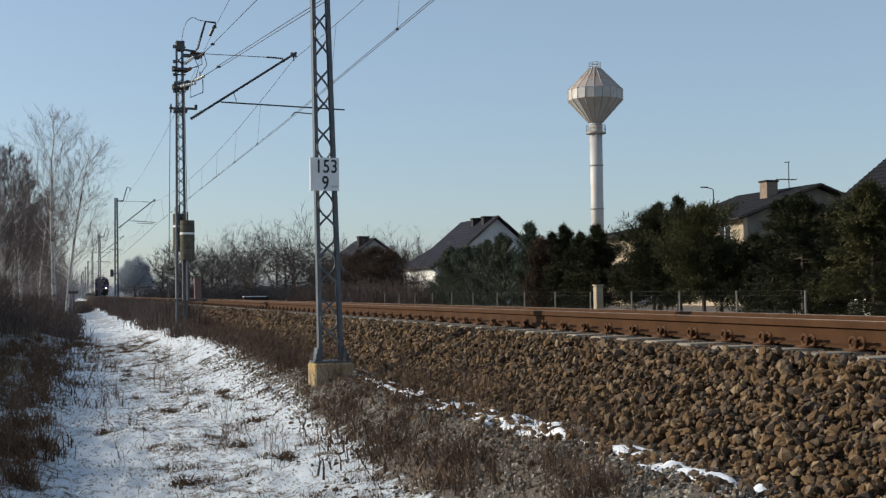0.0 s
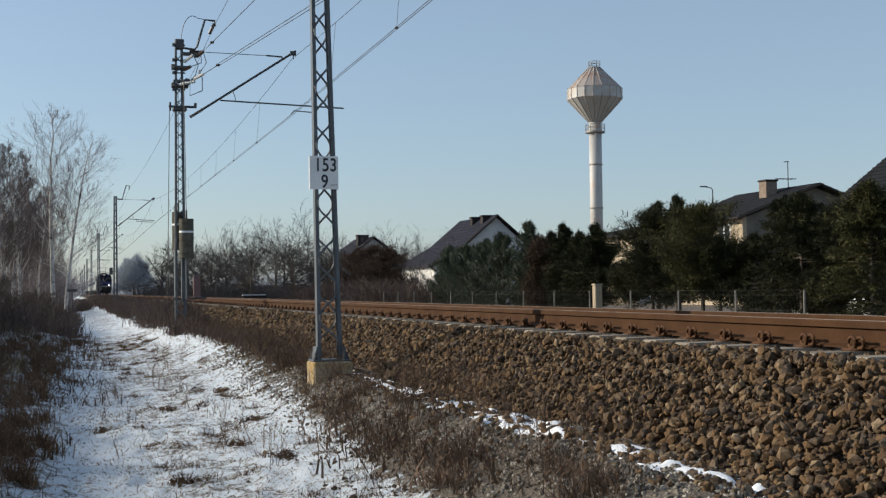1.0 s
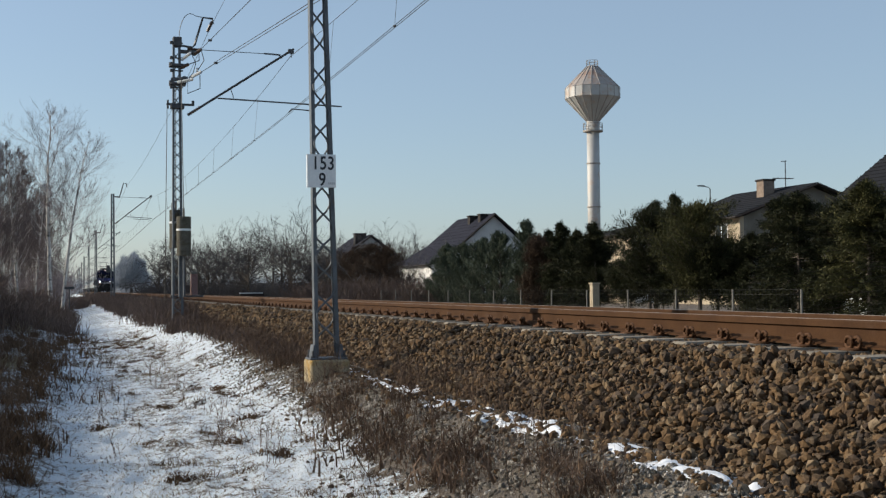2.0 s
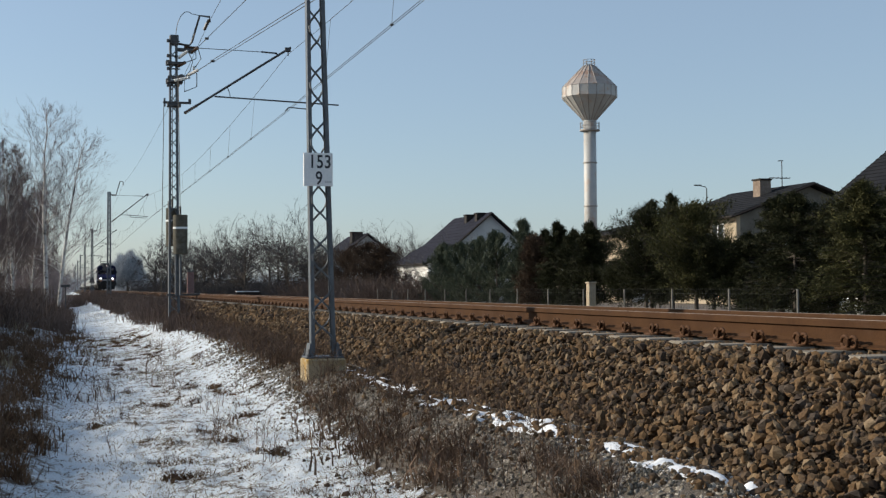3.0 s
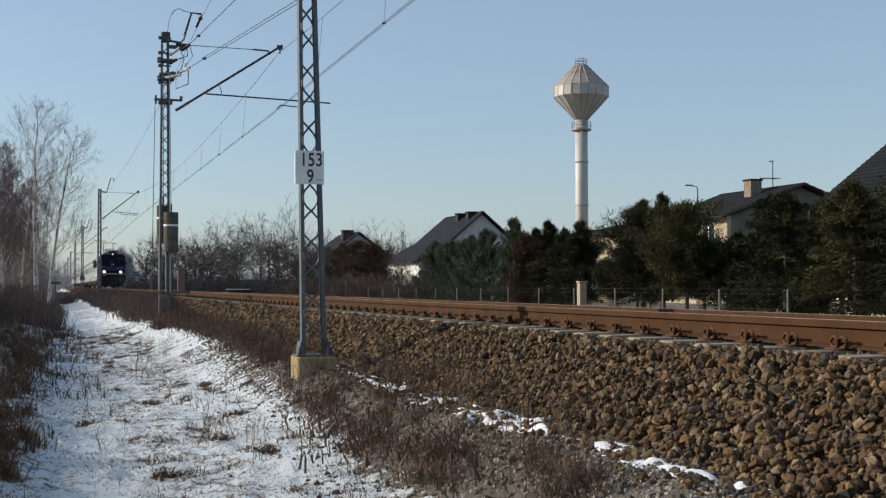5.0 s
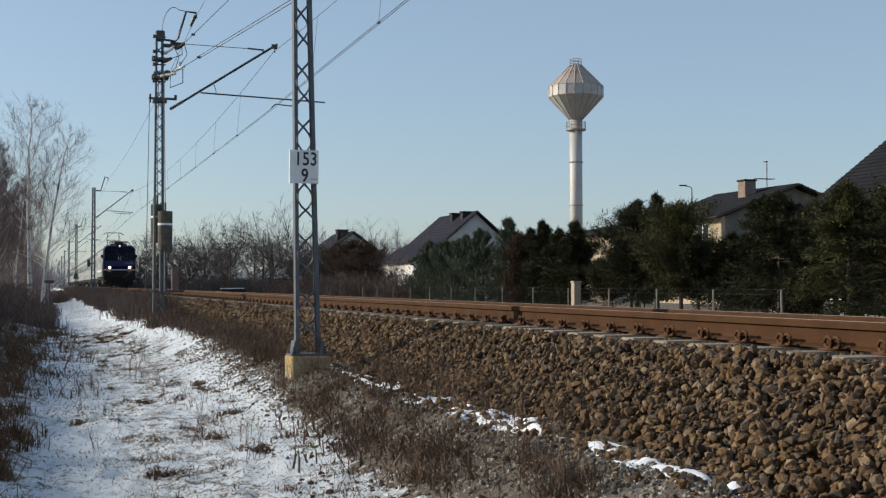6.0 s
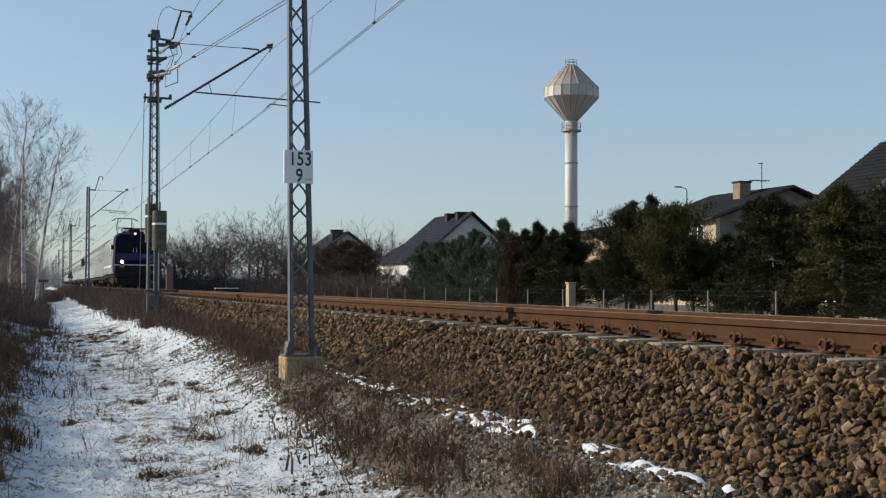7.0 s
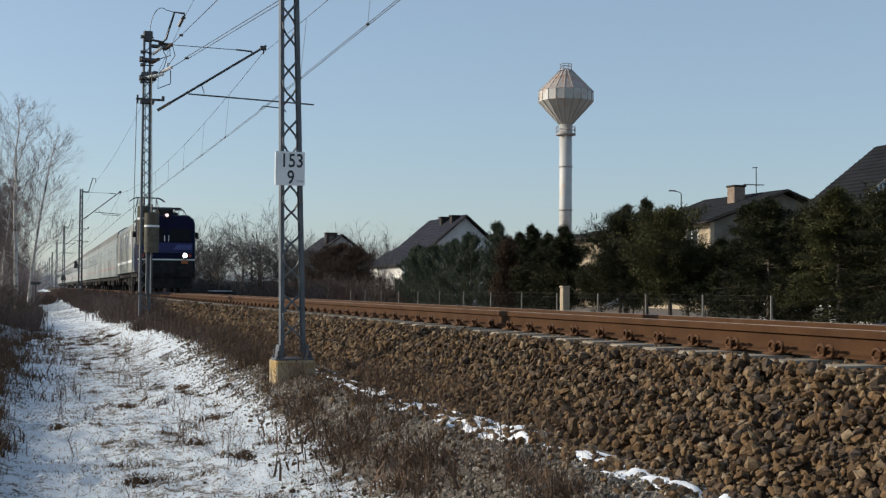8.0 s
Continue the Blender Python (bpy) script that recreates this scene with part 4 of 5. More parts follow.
    top = part("top_lamp", Build().tube([(0, 0.38, 3.86), (0, 0.9, 3.86)], 0.17, 14), LOCO_BLACK, c)
    part("lens", Build().tube([(0, 0.362, 3.86), (0, 0.379, 3.86)], 0.085, 14), LAMP_TOP, top, "lit warm lens")
    part("buffer_beam", Build().box(-1.4, 1.4, 0.3, 0.7, 0.75, 1.3, 0.03), LOCO_BLACK, L)
    part("rail_guard", Build().box(-1.25, 1.25, 0.35, 0.45, 0.22, 0.75, 0.03).box(-0.1, 0.1, 0.0, 0.35, 0.95, 1.12, 0.02), LOCO_BLACK, L)
    part("coupling", Build().tube([(0, 0.3, 1.02), (0, 0.05, 0.98), (0, 0.02, 0.7), (0, 0.12, 0.52)], 0.035, 6), LOCO_BLACK, L)
    part("underframe", Build().box(-1.3, 1.3, 0.7, 15.2, 0.8, 1.06).box(-1.2, 1.2, 6.0, 10.0, 0.35, 0.85, 0.05), LOCO_BLACK, L)
    for yc in (3.6, 12.3):
        bogie(L, yc, 3.05, 0.62)
    roof = part("roof_equipment", Build().box(-0.75, 0.75, 2.2, 3.4, 3.82, 4.12, 0.06).box(-0.9, 0.9, 5.2, 9.8, 3.82, 4.08, 0.08).box(-0.45, 0.35, 0.7, 1.9, 3.8, 4.2, 0.06), LOCO_BLACK, L)
    for sx in (-0.55, 0.55):
        part("roof_insulator", Build().lathe(sx, 3.8, [(0.06, 3.85), (0.1, 3.95), (0.06, 4.0), (0.1, 4.08), (0.06, 4.15)], 10), BROWN_CERAMIC, roof)
    # folded pantograph in front, raised one behind
    part("folded_pantograph", Build().tube([(-0.75, 1.2, 4.22), (0.75, 1.2, 4.22)], 0.03, 5).tube([(-0.6, 1.2, 4.2), (-0.5, 3.6, 4.15)], 0.025, 5).tube([(0.6, 1.2, 4.2), (0.5, 3.6, 4.15)], 0.025, 5)
         .tube([(-0.95, 1.3, 4.12), (-0.75, 1.3, 4.28), (0.75, 1.3, 4.28), (0.95, 1.3, 4.12)], 0.03, 5), DARK_STEEL, L)
    pan = Build()
    for sx in (-0.55, 0.55):
        pan.tube([(sx, 12.0, 4.0), (sx * 1.1, 13.1, 4.75), (sx * 0.95, 12.0, 5.5)], 0.028, 5)
        pan.tube([(sx, 12.0, 4.0), (sx * 1.1, 10.9, 4.75), (sx * 0.95, 12.0, 5.5)], 0.028, 5)
    pan.tube([(-0.6, 13.1, 4.75), (0.6, 13.1, 4.75)], 0.022, 5).tube([(-0.6, 10.9, 4.75), (0.6, 10.9, 4.75)], 0.022, 5)
    for y in (11.85, 12.15):
        pan.tube([(-1.0, y, 5.3), (-0.8, y, 5.46), (-0.6, y, 5.52), (0.6, y, 5.52), (0.8, y, 5.46), (1.0, y, 5.3)], 0.03, 5)
    part("raised_pantograph", pan, DARK_STEEL, L, "raised diamond pantograph")
    return L


def coach():
    C = thing("passenger_coach", "light grey express passenger coach with dark windows", "railway coach", group="coaches of the train")
    low, eave, top = 0.95, 3.35, 4.05
    secs = [roof_outline(1.41, low, eave, top, y, s) for y, s in ((0.35, 0.96), (0.6, 1.0), (23.9, 1.0), (24.15, 0.96))]
    part("body", ring_loft(secs), COACH_GREY, C)
    ro = [(1.42, 3.3), (1.33, 3.7), (1.0, 3.93), (0.43, 4.08), (-0.43, 4.08), (-1.0, 3.93), (-1.33, 3.7), (-1.42, 3.3), (-1.38, 3.3), (0, 3.98), (1.38, 3.3)]
    part("roof", Build().extrude_y(ro, 0.45, 24.05), COACH_ROOF, C, "dark sooty roof")
    for sx in (-1, 1):
        x = sx * 1.41
        part("window_band", Build().box(x - 0.006, x + 0.006, 2.2, 22.3, 2.05, 3.05), COACH_BAND, C)
        for i in range(11):
            y0 = 2.6 + 1.78 * i
            w = part("window", Build().box(x - 0.014, x + 0.014, y0, y0 + 1.2, 2.12, 2.98, 0.004), WINDOW, C)
            part("window_frame", Build().box(x - 0.02, x + 0.02, y0, y0 + 1.2, 2.68, 2.72), COACH_BAND, w)
        part("stripe", Build().box(x - 0.006, x + 0.006, 0.65, 23.85, 1.42, 1.52), STRIPE_PINK, C)
        for y0 in (0.85, 22.75):
            d = part("door", Build().box(x - 0.012, x + 0.012, y0, y0 + 0.9, 1.05, 3.1, 0.004), COACH_BAND, C)
            part("door_window", Build().box(x - 0.018, x + 0.018, y0 + 0.2, y0 + 0.7, 2.1, 2.95, 0.004), WINDOW, d)
    for y0, y1 in ((0.0, 0.4), (24.1, 24.5)):
        part("gangway", Build().box(-0.65, 0.65, y0, y1, 1.1, 3.4, 0.05), LOCO_BLACK, C)
    part("underframe", Build().box(-1.25, 1.25, 0.5, 24, 0.7, 0.96).box(-1.15, 1.15, 8, 11, 0.35, 0.75, 0.05).box(-1.15, 1.15, 13, 15.5, 0.4, 0.75, 0.05), LOCO_BLACK, C)
    for yc in (3.0, 21.5):
        bogie(C, yc, 2.5, 0.46)
    return C


loco = locomotive()
coaches = [coach()]
for _ in range(8):
    coaches.append(copy_thing(coaches[0], Matrix.Identity(4)))

# ---- water tower ----


def water_tower():
    x, y = 87.7, 195.0
    t = thing("water_tower", "pale steel water tower with a faceted double-cone tank", "water tower", (x, y, 0))
    part("shaft", Build().lathe(0, 0, [(1.1, 0.2), (1.1, 30.8)], 28), TOWER, t, "white painted steel shaft", True)
    part("lower_cone", Build().lathe(0, 0, [(1.12, 30.4), (4.78, 34.4)], 20), TOWER, t)
    part("tank_wall", Build().lathe(0, 0, [(4.78, 34.4), (4.78, 36.2)], 20), TOWER, t)
    part("upper_cone", Build().lathe(0, 0, [(4.83, 36.2), (1.05, 40.0), (1.0, 40.1)], 20), TOWER_TOP, t, "rust-streaked upper cone")
    for k in range(20):
        a = 2 * math.pi * (k + 0.5) / 20
        c, s = math.cos(a), math.sin(a)
        part("seam", Build().tube([(1.12 * c, 1.12 * s, 30.42), (4.79 * c, 4.79 * s, 34.4), (4.79 * c, 4.79 * s, 36.2), (1.05 * c, 1.05 * s, 40.02)], 0.07, 4), SEAM, t)
    for z in (23.0, 15.4, 8.0):
        part("flange", Build().lathe(0, 0, [(1.1, z - 0.12), (1.22, z - 0.1), (1.22, z + 0.1), (1.1, z + 0.12)], 28), SEAM, t)
    part("gallery", Build().lathe(0, 0, [(1.1, 28.4), (1.75, 28.55), (1.75, 28.8), (1.1, 28.8)], 24), SEAM, t)

    def railing(r, z, h, n):
        b = Build()
        for k in range(n):
            a = 2 * math.pi * k / n
            b.tube([(r * math.cos(a), r * math.sin(a), z), (r * math.cos(a), r * math.sin(a), z + h)], 0.045, 4)
        for dz in (h * 0.5, h):
            b.tube([(r * math.cos(2 * math.pi * k / 20), r * math.sin(2 * math.pi * k / 20), z + dz) for k in range(21)], 0.045, 4)
        part("railing", b, SEAM, t)
    railing(1.7, 28.8, 1.2, 10)
    railing(1.05, 40.05, 1.0, 8)


water_tower()

# ---- houses ----


def gable_house(name, label, x0, x1, y0, y1, z0, eave, ridge, wall_mat, gable_mat, roof_mat, over=0.5, windows=(), chimneys=(), tile_rows=12, stack=None):
    """A house whose ridge runs along the track's direction."""
    h = thing(name, label, "house", ((x0 + x1) / 2, y0, z0))
    cx = (x0 + x1) / 2
    a, b, n = x0 - cx, x1 - cx, y1 - y0
    e, r = eave - z0, ridge - z0
    t = 0.3
    part("side_wall", Build().box(a, a + t, 0.0, n, 0, e), wall_mat, h)
    part("side_wall", Build().box(b - t, b, 0.0, n, 0, e), wall_mat, h)
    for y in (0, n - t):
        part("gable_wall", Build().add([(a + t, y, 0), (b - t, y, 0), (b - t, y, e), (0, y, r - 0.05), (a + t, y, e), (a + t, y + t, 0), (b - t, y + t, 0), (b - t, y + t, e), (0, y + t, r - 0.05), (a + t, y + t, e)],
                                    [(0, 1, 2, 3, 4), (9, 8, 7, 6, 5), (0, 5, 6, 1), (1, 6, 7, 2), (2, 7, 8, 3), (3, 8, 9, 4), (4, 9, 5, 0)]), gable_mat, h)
    slope = (r - e) / (b)
    for s in (-1, 1):
        ex = s * (b + over)
        ez = e - over * slope + 0.06
        rf = Build().add([(0, -over, r + 0.06), (ex, -over, ez), (ex, n + over, ez), (0, n + over, r + 0.06), (0, -over, r + 0.24), (ex, -over, ez + 0.18), (ex, n + over, ez + 0.18), (0, n + over, r + 0.24)],
                         [(0, 1, 2, 3), (7, 6, 5, 4), (0, 4, 5, 1), (1, 5, 6, 2), (2, 6, 7, 3), (3, 7, 4, 0)])
        roof = part("roof", rf, roof_mat, h)
        rows = Build()
        for i in range(tile_rows):
            k = (i + 0.5) / tile_rows
            xx, zz = ex * k, r + 0.245 + (ez + 0.185 - r - 0.245) * k
            rows.tube([(xx, -over, zz), (xx, n + over, zz)], 0.03, 4)
        tagged(part("tiling", rows, roof_mat, roof), kind="stuff")
        part("gutter", Build().tube([(ex + s * 0.06, -over, ez + 0.05), (ex + s * 0.06, n + over, ez + 0.05)], 0.07, 6), TRIM, h)
        part("verge_board", Build().tube([(0, -over - 0.02, r + 0.12), (ex, -over - 0.02, ez + 0.06)], 0.09, 4), TRIM, h)
    for wall, u, z, w, hh in windows:
        if wall == "side":
            fr = part("window", Build().box(a - 0.04, a + 0.02, u, u + w, z - z0, z - z0 + hh, 0.01), FRAME_WHITE, h)
            part("pane", Build().box(a - 0.05, a - 0.038, u + 0.1, u + w / 2 - 0.05, z - z0 + 0.1, z - z0 + hh - 0.1).box(a - 0.05, a - 0.038, u + w / 2 + 0.05, u + w - 0.1, z - z0 + 0.1, z - z0 + hh - 0.1), WINDOW, fr)
            part("sill", Build().box(a - 0.14, a - 0.04, u - 0.1, u + w + 0.1, z - z0 - 0.08, z - z0 - 0.02), TRIM, fr)
        else:
            fr = part("window", Build().box(u - cx, u - cx + w, -0.04, 0.02, z - z0, z - z0 + hh, 0.01), FRAME_WHITE, h)
            part("pane", Build().box(u - cx + 0.1, u - cx + w - 0.1, -0.05, -0.038, z - z0 + 0.1, z - z0 + hh - 0.1), WINDOW, fr)
    for ux, uy, w, d, zt in chimneys:
        ch = part("chimney", Build().box(ux - cx - w / 2, ux - cx + w / 2, uy - y0 - d / 2, uy - y0 + d / 2, e, zt - z0 - 0.12), stack or BRICKWORK, h)
        part("chimney_cap", Build().box(ux - cx - w / 2 - 0.08, ux - cx + w / 2 + 0.08, uy - y0 - d / 2 - 0.08, uy - y0 + d / 2 + 0.08, zt - z0 - 0.12, zt - z0, 0.02), TRIM, ch)
    return h


# gables darker than the cream sides: shade of the sunless end is painted in
house_r = gable_house("village_house", "two-storey cream house with a low dark roof behind the hedge", 42.1, 53.3, 70.5, 80.0, 0.2, 6.1, 8.15, PLASTER, PLASTER_GREY_AND_SHADE, ROOF_DARK, 0.55,
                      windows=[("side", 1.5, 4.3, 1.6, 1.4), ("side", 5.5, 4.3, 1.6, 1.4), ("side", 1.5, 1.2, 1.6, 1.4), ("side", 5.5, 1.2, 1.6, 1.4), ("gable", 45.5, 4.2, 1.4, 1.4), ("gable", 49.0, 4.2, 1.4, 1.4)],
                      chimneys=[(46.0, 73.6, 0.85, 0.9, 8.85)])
gable_house("white_gable_house", "white-gabled house with a steep dark maroon roof", 34.4, 43.6, 110, 121, 0.2, 4.6, 8.45, PLASTER_WHITE, PLASTER_WHITE, ROOF_PURPLE, 0.4,
            windows=[("side", 2, 1.4, 1.4, 1.4), ("side", 6, 1.4, 1.4, 1.4)], chimneys=[(38.5, 111.5, 0.95, 0.7, 8.7), (38.4, 114.5, 0.9, 0.7, 8.7)], stack=TRIM)
gable_house("small_house", "small pale house with a grey roof among bare trees", 30.0, 38.4, 140, 150, 0.2, 4.6, 7.7, PLASTER_GREY_AND_SHADE, PLASTER_WHITE, ROOF_PURPLE, 0.4, chimneys=[(33.2, 141.5, 1.3, 1.0, 8.15)], stack=TRIM)
dark_house = gable_house("dark_roof_house", "house with a steep dark tiled roof and a skylight", 30.6, 40.4, 35.5, 44.8, 0.2, 4.2, 7.8, PLASTER_GREY_AND_SHADE, PLASTER_GREY_AND_SHADE, ROOF_DARK, 0.6, tile_rows=22)
roof_lean = math.atan2(3.6, 4.9)
sky_pane = part("skylight", Build().box(-0.55, 0.55, -0.4, 0.4, -0.02, 0.09, 0.01), FENCE_POST, dark_house, "pale-framed skylight")
sky_pane.matrix_basis = Matrix.Translation((-3.2, 5.35, 5.55)) @ Matrix.Rotation(-roof_lean, 4, "Y")
part("pane", Build().box(-0.45, 0.45, -0.3, 0.3, 0.09, 0.1), WINDOW, sky_pane)
gable_house("low_house", "low white-walled house with a grey roof behind the hedge", 40.8, 48.8, 84, 92, 0.2, 5.5, 6.3, PLASTER, PLASTER_WHITE, ROOF_DARK, 0.5, windows=[("side", 2.0, 1.4, 1.2, 1.3)])
gable_house("white_outbuilding", "small whitewashed outbuilding seen through branches", 25.3, 29.7, 85, 94, 0.2, 3.3, 4.6, FRAME_WHITE, FRAME_WHITE, ROOF_PURPLE, 0.25)
aerial = thing("roof_aerial", "thin television aerial on the house roof", "aerial", (47.6, 73.6, 8.2))
part("pole", Build().tube([(0, 0, -0.1), (0, 0, 2.0)], 0.035, 5), DARK_STEEL, aerial)
part("crossbar", Build().tube([(-1.0, 0.0, 0.75), (0.6, 0, 0.75)], 0.03, 4), DARK_STEEL, aerial)
for k in range(5):
    part("rod", Build().tube([(-0.8 + 0.3 * k, -0.4, 0.75), (-0.8 + 0.3 * k, 0.4, 0.75)], 0.02, 4), DARK_STEEL, aerial)
part("top_rod", Build().tube([(-0.3, 0, 1.93), (0.1, 0, 1.97)], 0.03, 4), DARK_STEEL, aerial)
lamp = thing("street_lamp", "slim street lamp behind the houses", "street lamp", (51.0, 90, 0.2))
part("pole", Build().tube([(0, 0, 0), (0, 0, 9.4)], [0.09, 0.05], 6), FENCE_STEEL, lamp)
part("arm", Build().tube([(0, 0, 9.38), (-0.12, 0, 9.52), (-0.6, 0, 9.6)], 0.035, 5), FENCE_STEEL, lamp)
part("lamp_head", Build().box(-1.15, -0.5, -0.1, 0.1, 9.58, 9.68, 0.025), FENCE_STEEL, lamp)

# ---- fence ----


def fence():
    f = thing("garden_fence", "wire mesh fence on thin pale posts along the gardens", "fence", (13.3, 0, 0))
    ys = [20.1 + 2.5 * i for i in range(14)]
    post = Build().box(-0.017, 0.017, -0.017, 0.017, 0.2, 1.5, 0.004).mesh("post", FENCE_POST)
    for y in ys:
        part("post", post, FENCE_POST, f).location.y = y
    for a, b in zip(ys, ys[1:]):
        m = Build()
        for z in (0.5, 0.8, 1.1, 1.4, 1.5):
            m.tube([(0, a, z), (0, b, z)], 0.0016, 3, False)
        n = 20
        for i in range(n):
            y = a + (b - a) * i / n
            m.tube([(0, y, 0.35), (0, y + 0.12, 1.5)], 0.0022, 3, False)
        part("mesh_panel", m, FENCE_STEEL, f)


fence()
cabinet = thing("relay_cabinet", "tall faded pink trackside cabinet beyond the track", "cabinet", (8.35, 86, 0.3))
part("shell", Build().box(-0.23, 0.23, -0.18, 0.18, 0.0, 2.42, 0.02), RED_PAINT, cabinet)
part("lid", Build().box(-0.27, 0.27, -0.22, 0.22, 2.42, 2.54, 0.02), FENCE_POST, cabinet, "paler overhanging lid")
part("door", Build().box(-0.19, 0.19, -0.2, -0.18, 0.15, 2.3, 0.005), RED_PAINT, cabinet)
pillar = thing("garden_pillar", "cream rendered gate pillar behind the garden fence", "pillar", (14.6, 32.5, 0.25))
part("shaft", Build().box(-0.11, 0.11, -0.11, 0.11, 0.0, 1.4, 0.015), PLASTER, pillar)
part("cap", Build().box(-0.13, 0.13, -0.13, 0.13, 1.4, 1.45, 0.012), PLASTER, pillar)
garden_wall = thing("garden_wall", "low whitewashed garden wall behind the hedge trunks", "wall", (21.0, 0, 0.25))
for i in range(4):
    part("wall_panel", Build().box(-0.1, 0.1, 26.3 + 1.5 * i, 27.76 + 1.5 * i, 0.0, 0.88, 0.015), PLASTER_WHITE, garden_wall)
part("coping", Build().box(-0.14, 0.14, 26.2, 32.4, 0.88, 0.94, 0.012), FRAME_WHITE, garden_wall)
wall_bit = thing("low_wall", "low concrete wall capped with snow beyond the track", "wall", (11.5, 80, 0.3))
part("base", Build().box(-0.8, 0.8, -0.15, 0.15, 0.0, 1.03, 0.02), TRIM, wall_bit)
part("snow_cap", Build().box(-0.82, 0.7, -0.17, 0.17, 1.03, 1.08, 0.015), SNOW, wall_bit, "thin cap of snow")

board = thing("trackside_board", "small dark board on a short post beside the far path", "sign", (0.05, 75, 0.0))
part("post", Build().tube([(0, 0, 0.1), (0, 0, 1.75)], 0.035, 6), DARK_STEEL, board)
part("plate", Build().box(-0.28, 0.28, -0.03, 0.03, 1.7, 1.86, 0.01), DARK_STEEL, board)

# ---- trees and plants ----


def bare_tree(rng, height, lean=(0, 0), spread=0.5, limbs=14, depth=3, trunk_r=None, droop=0.0, start=0.25, forks=4, fine=0.0055, top=1.0, stout=0.42, rise=(0.5, 1.1)):
    """Trunk and limbs as tapered tubes, and fine twigs. Returns the two builds."""
    trunk, twigs = Build(), Build()
    r0 = trunk_r or height * 0.012
    n, tall = 9, height * top
    spine, wob = [], Vector((0, 0, 0))
    for i in range(n + 1):
        k = i / n
        wob += Vector((rng.gauss(0, 0.02), rng.gauss(0, 0.02), 0)) * height * 0.35
        spine.append(Vector((lean[0] * k ** 1.3, lean[1] * k, tall * k)) + wob * k)
    trunk.tube(spine, [r0 * (1 - 0.9 * i / n) + 0.004 for i in range(n + 1)], 7)

    def grow(p, way, length, rad, level):
        pts, q, d = [p.copy()], p.copy(), way.copy()
        steps = (5, 5, 2, 2)[level]
        for s in range(steps):
            d = (d + Vector((rng.gauss(0, 0.16), rng.gauss(0, 0.16), rng.gauss(0.03 - droop * (level + s / steps) * 0.25, 0.12)))).normalized()
            q = q + d * (length / steps)
            pts.append(q.copy())
        if level >= 2:
            a = rng.uniform(0, math.pi)
            s = Vector((math.cos(a), 0.6 * math.sin(a), 0)) * max(fine, rad) * 1.2
            twigs.add([pts[0] - s, pts[0] + s, pts[1] - s * 0.8, pts[1] + s * 0.8, pts[2]], [(0, 1, 3), (0, 3, 2), (2, 3, 4)])
        else:
            (trunk if level == 0 else twigs).tube(pts, [max(fine, rad * (1 - 0.8 * i / steps)) for i in range(steps + 1)], 5 if level == 0 else 3, False)
        if level < depth:
            for _ in range(forks + (1 if level == 1 else 0)):
                k = rng.uniform(0.25, 0.98)
                at = pts[min(steps, int(k * steps))].lerp(pts[min(steps, int(k * steps) + 1)], k * steps % 1)
                out = (d + Vector((rng.gauss(0, 0.45), rng.gauss(0, 0.45), rng.gauss(0.15 - droop, 0.3)))).normalized()
                grow(at, out, length * rng.uniform(0.42, 0.72), rad * 0.5, level + 1)
    for i in range(limbs):
        k = start + (0.97 - start) * (i + rng.random()) / limbs
        p = spine[int(k * n)].lerp(spine[min(n, int(k * n) + 1)], k * n % 1)
        a = rng.uniform(0, 2 * math.pi)
        steep = rng.uniform(*rise) if top == 1 else rng.uniform(0.15, 1.3)
        way = Vector((math.cos(a), math.sin(a), steep)).normalized()
        grow(p, way, height * spread * ((1.05 - k) ** 0.55 if top == 1 else 0.75) * rng.uniform(0.5, 0.9), r0 * stout * (1.15 - 0.8 * k), 0)
    return trunk, twigs


def plant_tree(name, label, category, trunk, twigs, trunk_mat, twig_mat, place, group=""):
    t = thing(name, label, category, place, group)
    part("trunk", trunk, trunk_mat, t, "", True)
    part("crown", twigs, twig_mat, t)
    return t


def gz(x, y):
    return ground_z(x, y) - 0.03


# birches beside the path
rb = random.Random(11)
tr, tw = bare_tree(rb, 11.9, (-0.2, 0), 0.44, 34, 3, 0.15, 0.04, 0.28, 5, 0.0034, 1.0, 0.22, (0.7, 1.7))
birch = plant_tree("birch_tree", "tall bare birch with white bark beside the path", "tree", tr, tw, BIRCH, BIRCH_TWIG, (-1.0, 75, gz(-1, 75)), "birches by the path")
tr, tw = bare_tree(rb, 10.6, (1.5, 0.3), 0.44, 32, 3, 0.12, 0.04, 0.22, 5, 0.0034, 1.0, 0.22, (0.5, 1.5))
birch_b = plant_tree("birch_tree", "slimmer bare birch leaning towards the track", "tree", tr, tw, BIRCH, BIRCH_TWIG, (-0.35, 76, gz(-0.35, 76)), "birches by the path")
tr, tw = bare_tree(rb, 9.5, (-0.3, 0), 0.3, 40, 3, 0.09, 0.0, 0.08, 6, 0.0042, 1.0, 0.25, (0.8, 1.8))
young = plant_tree("young_birch", "dense young birch with dark twigs at the wood's edge", "tree", tr, tw, BIRCH, YOUNG_TWIG, (-2.7, 72, gz(-2.7, 72)), "young trees left of the path")
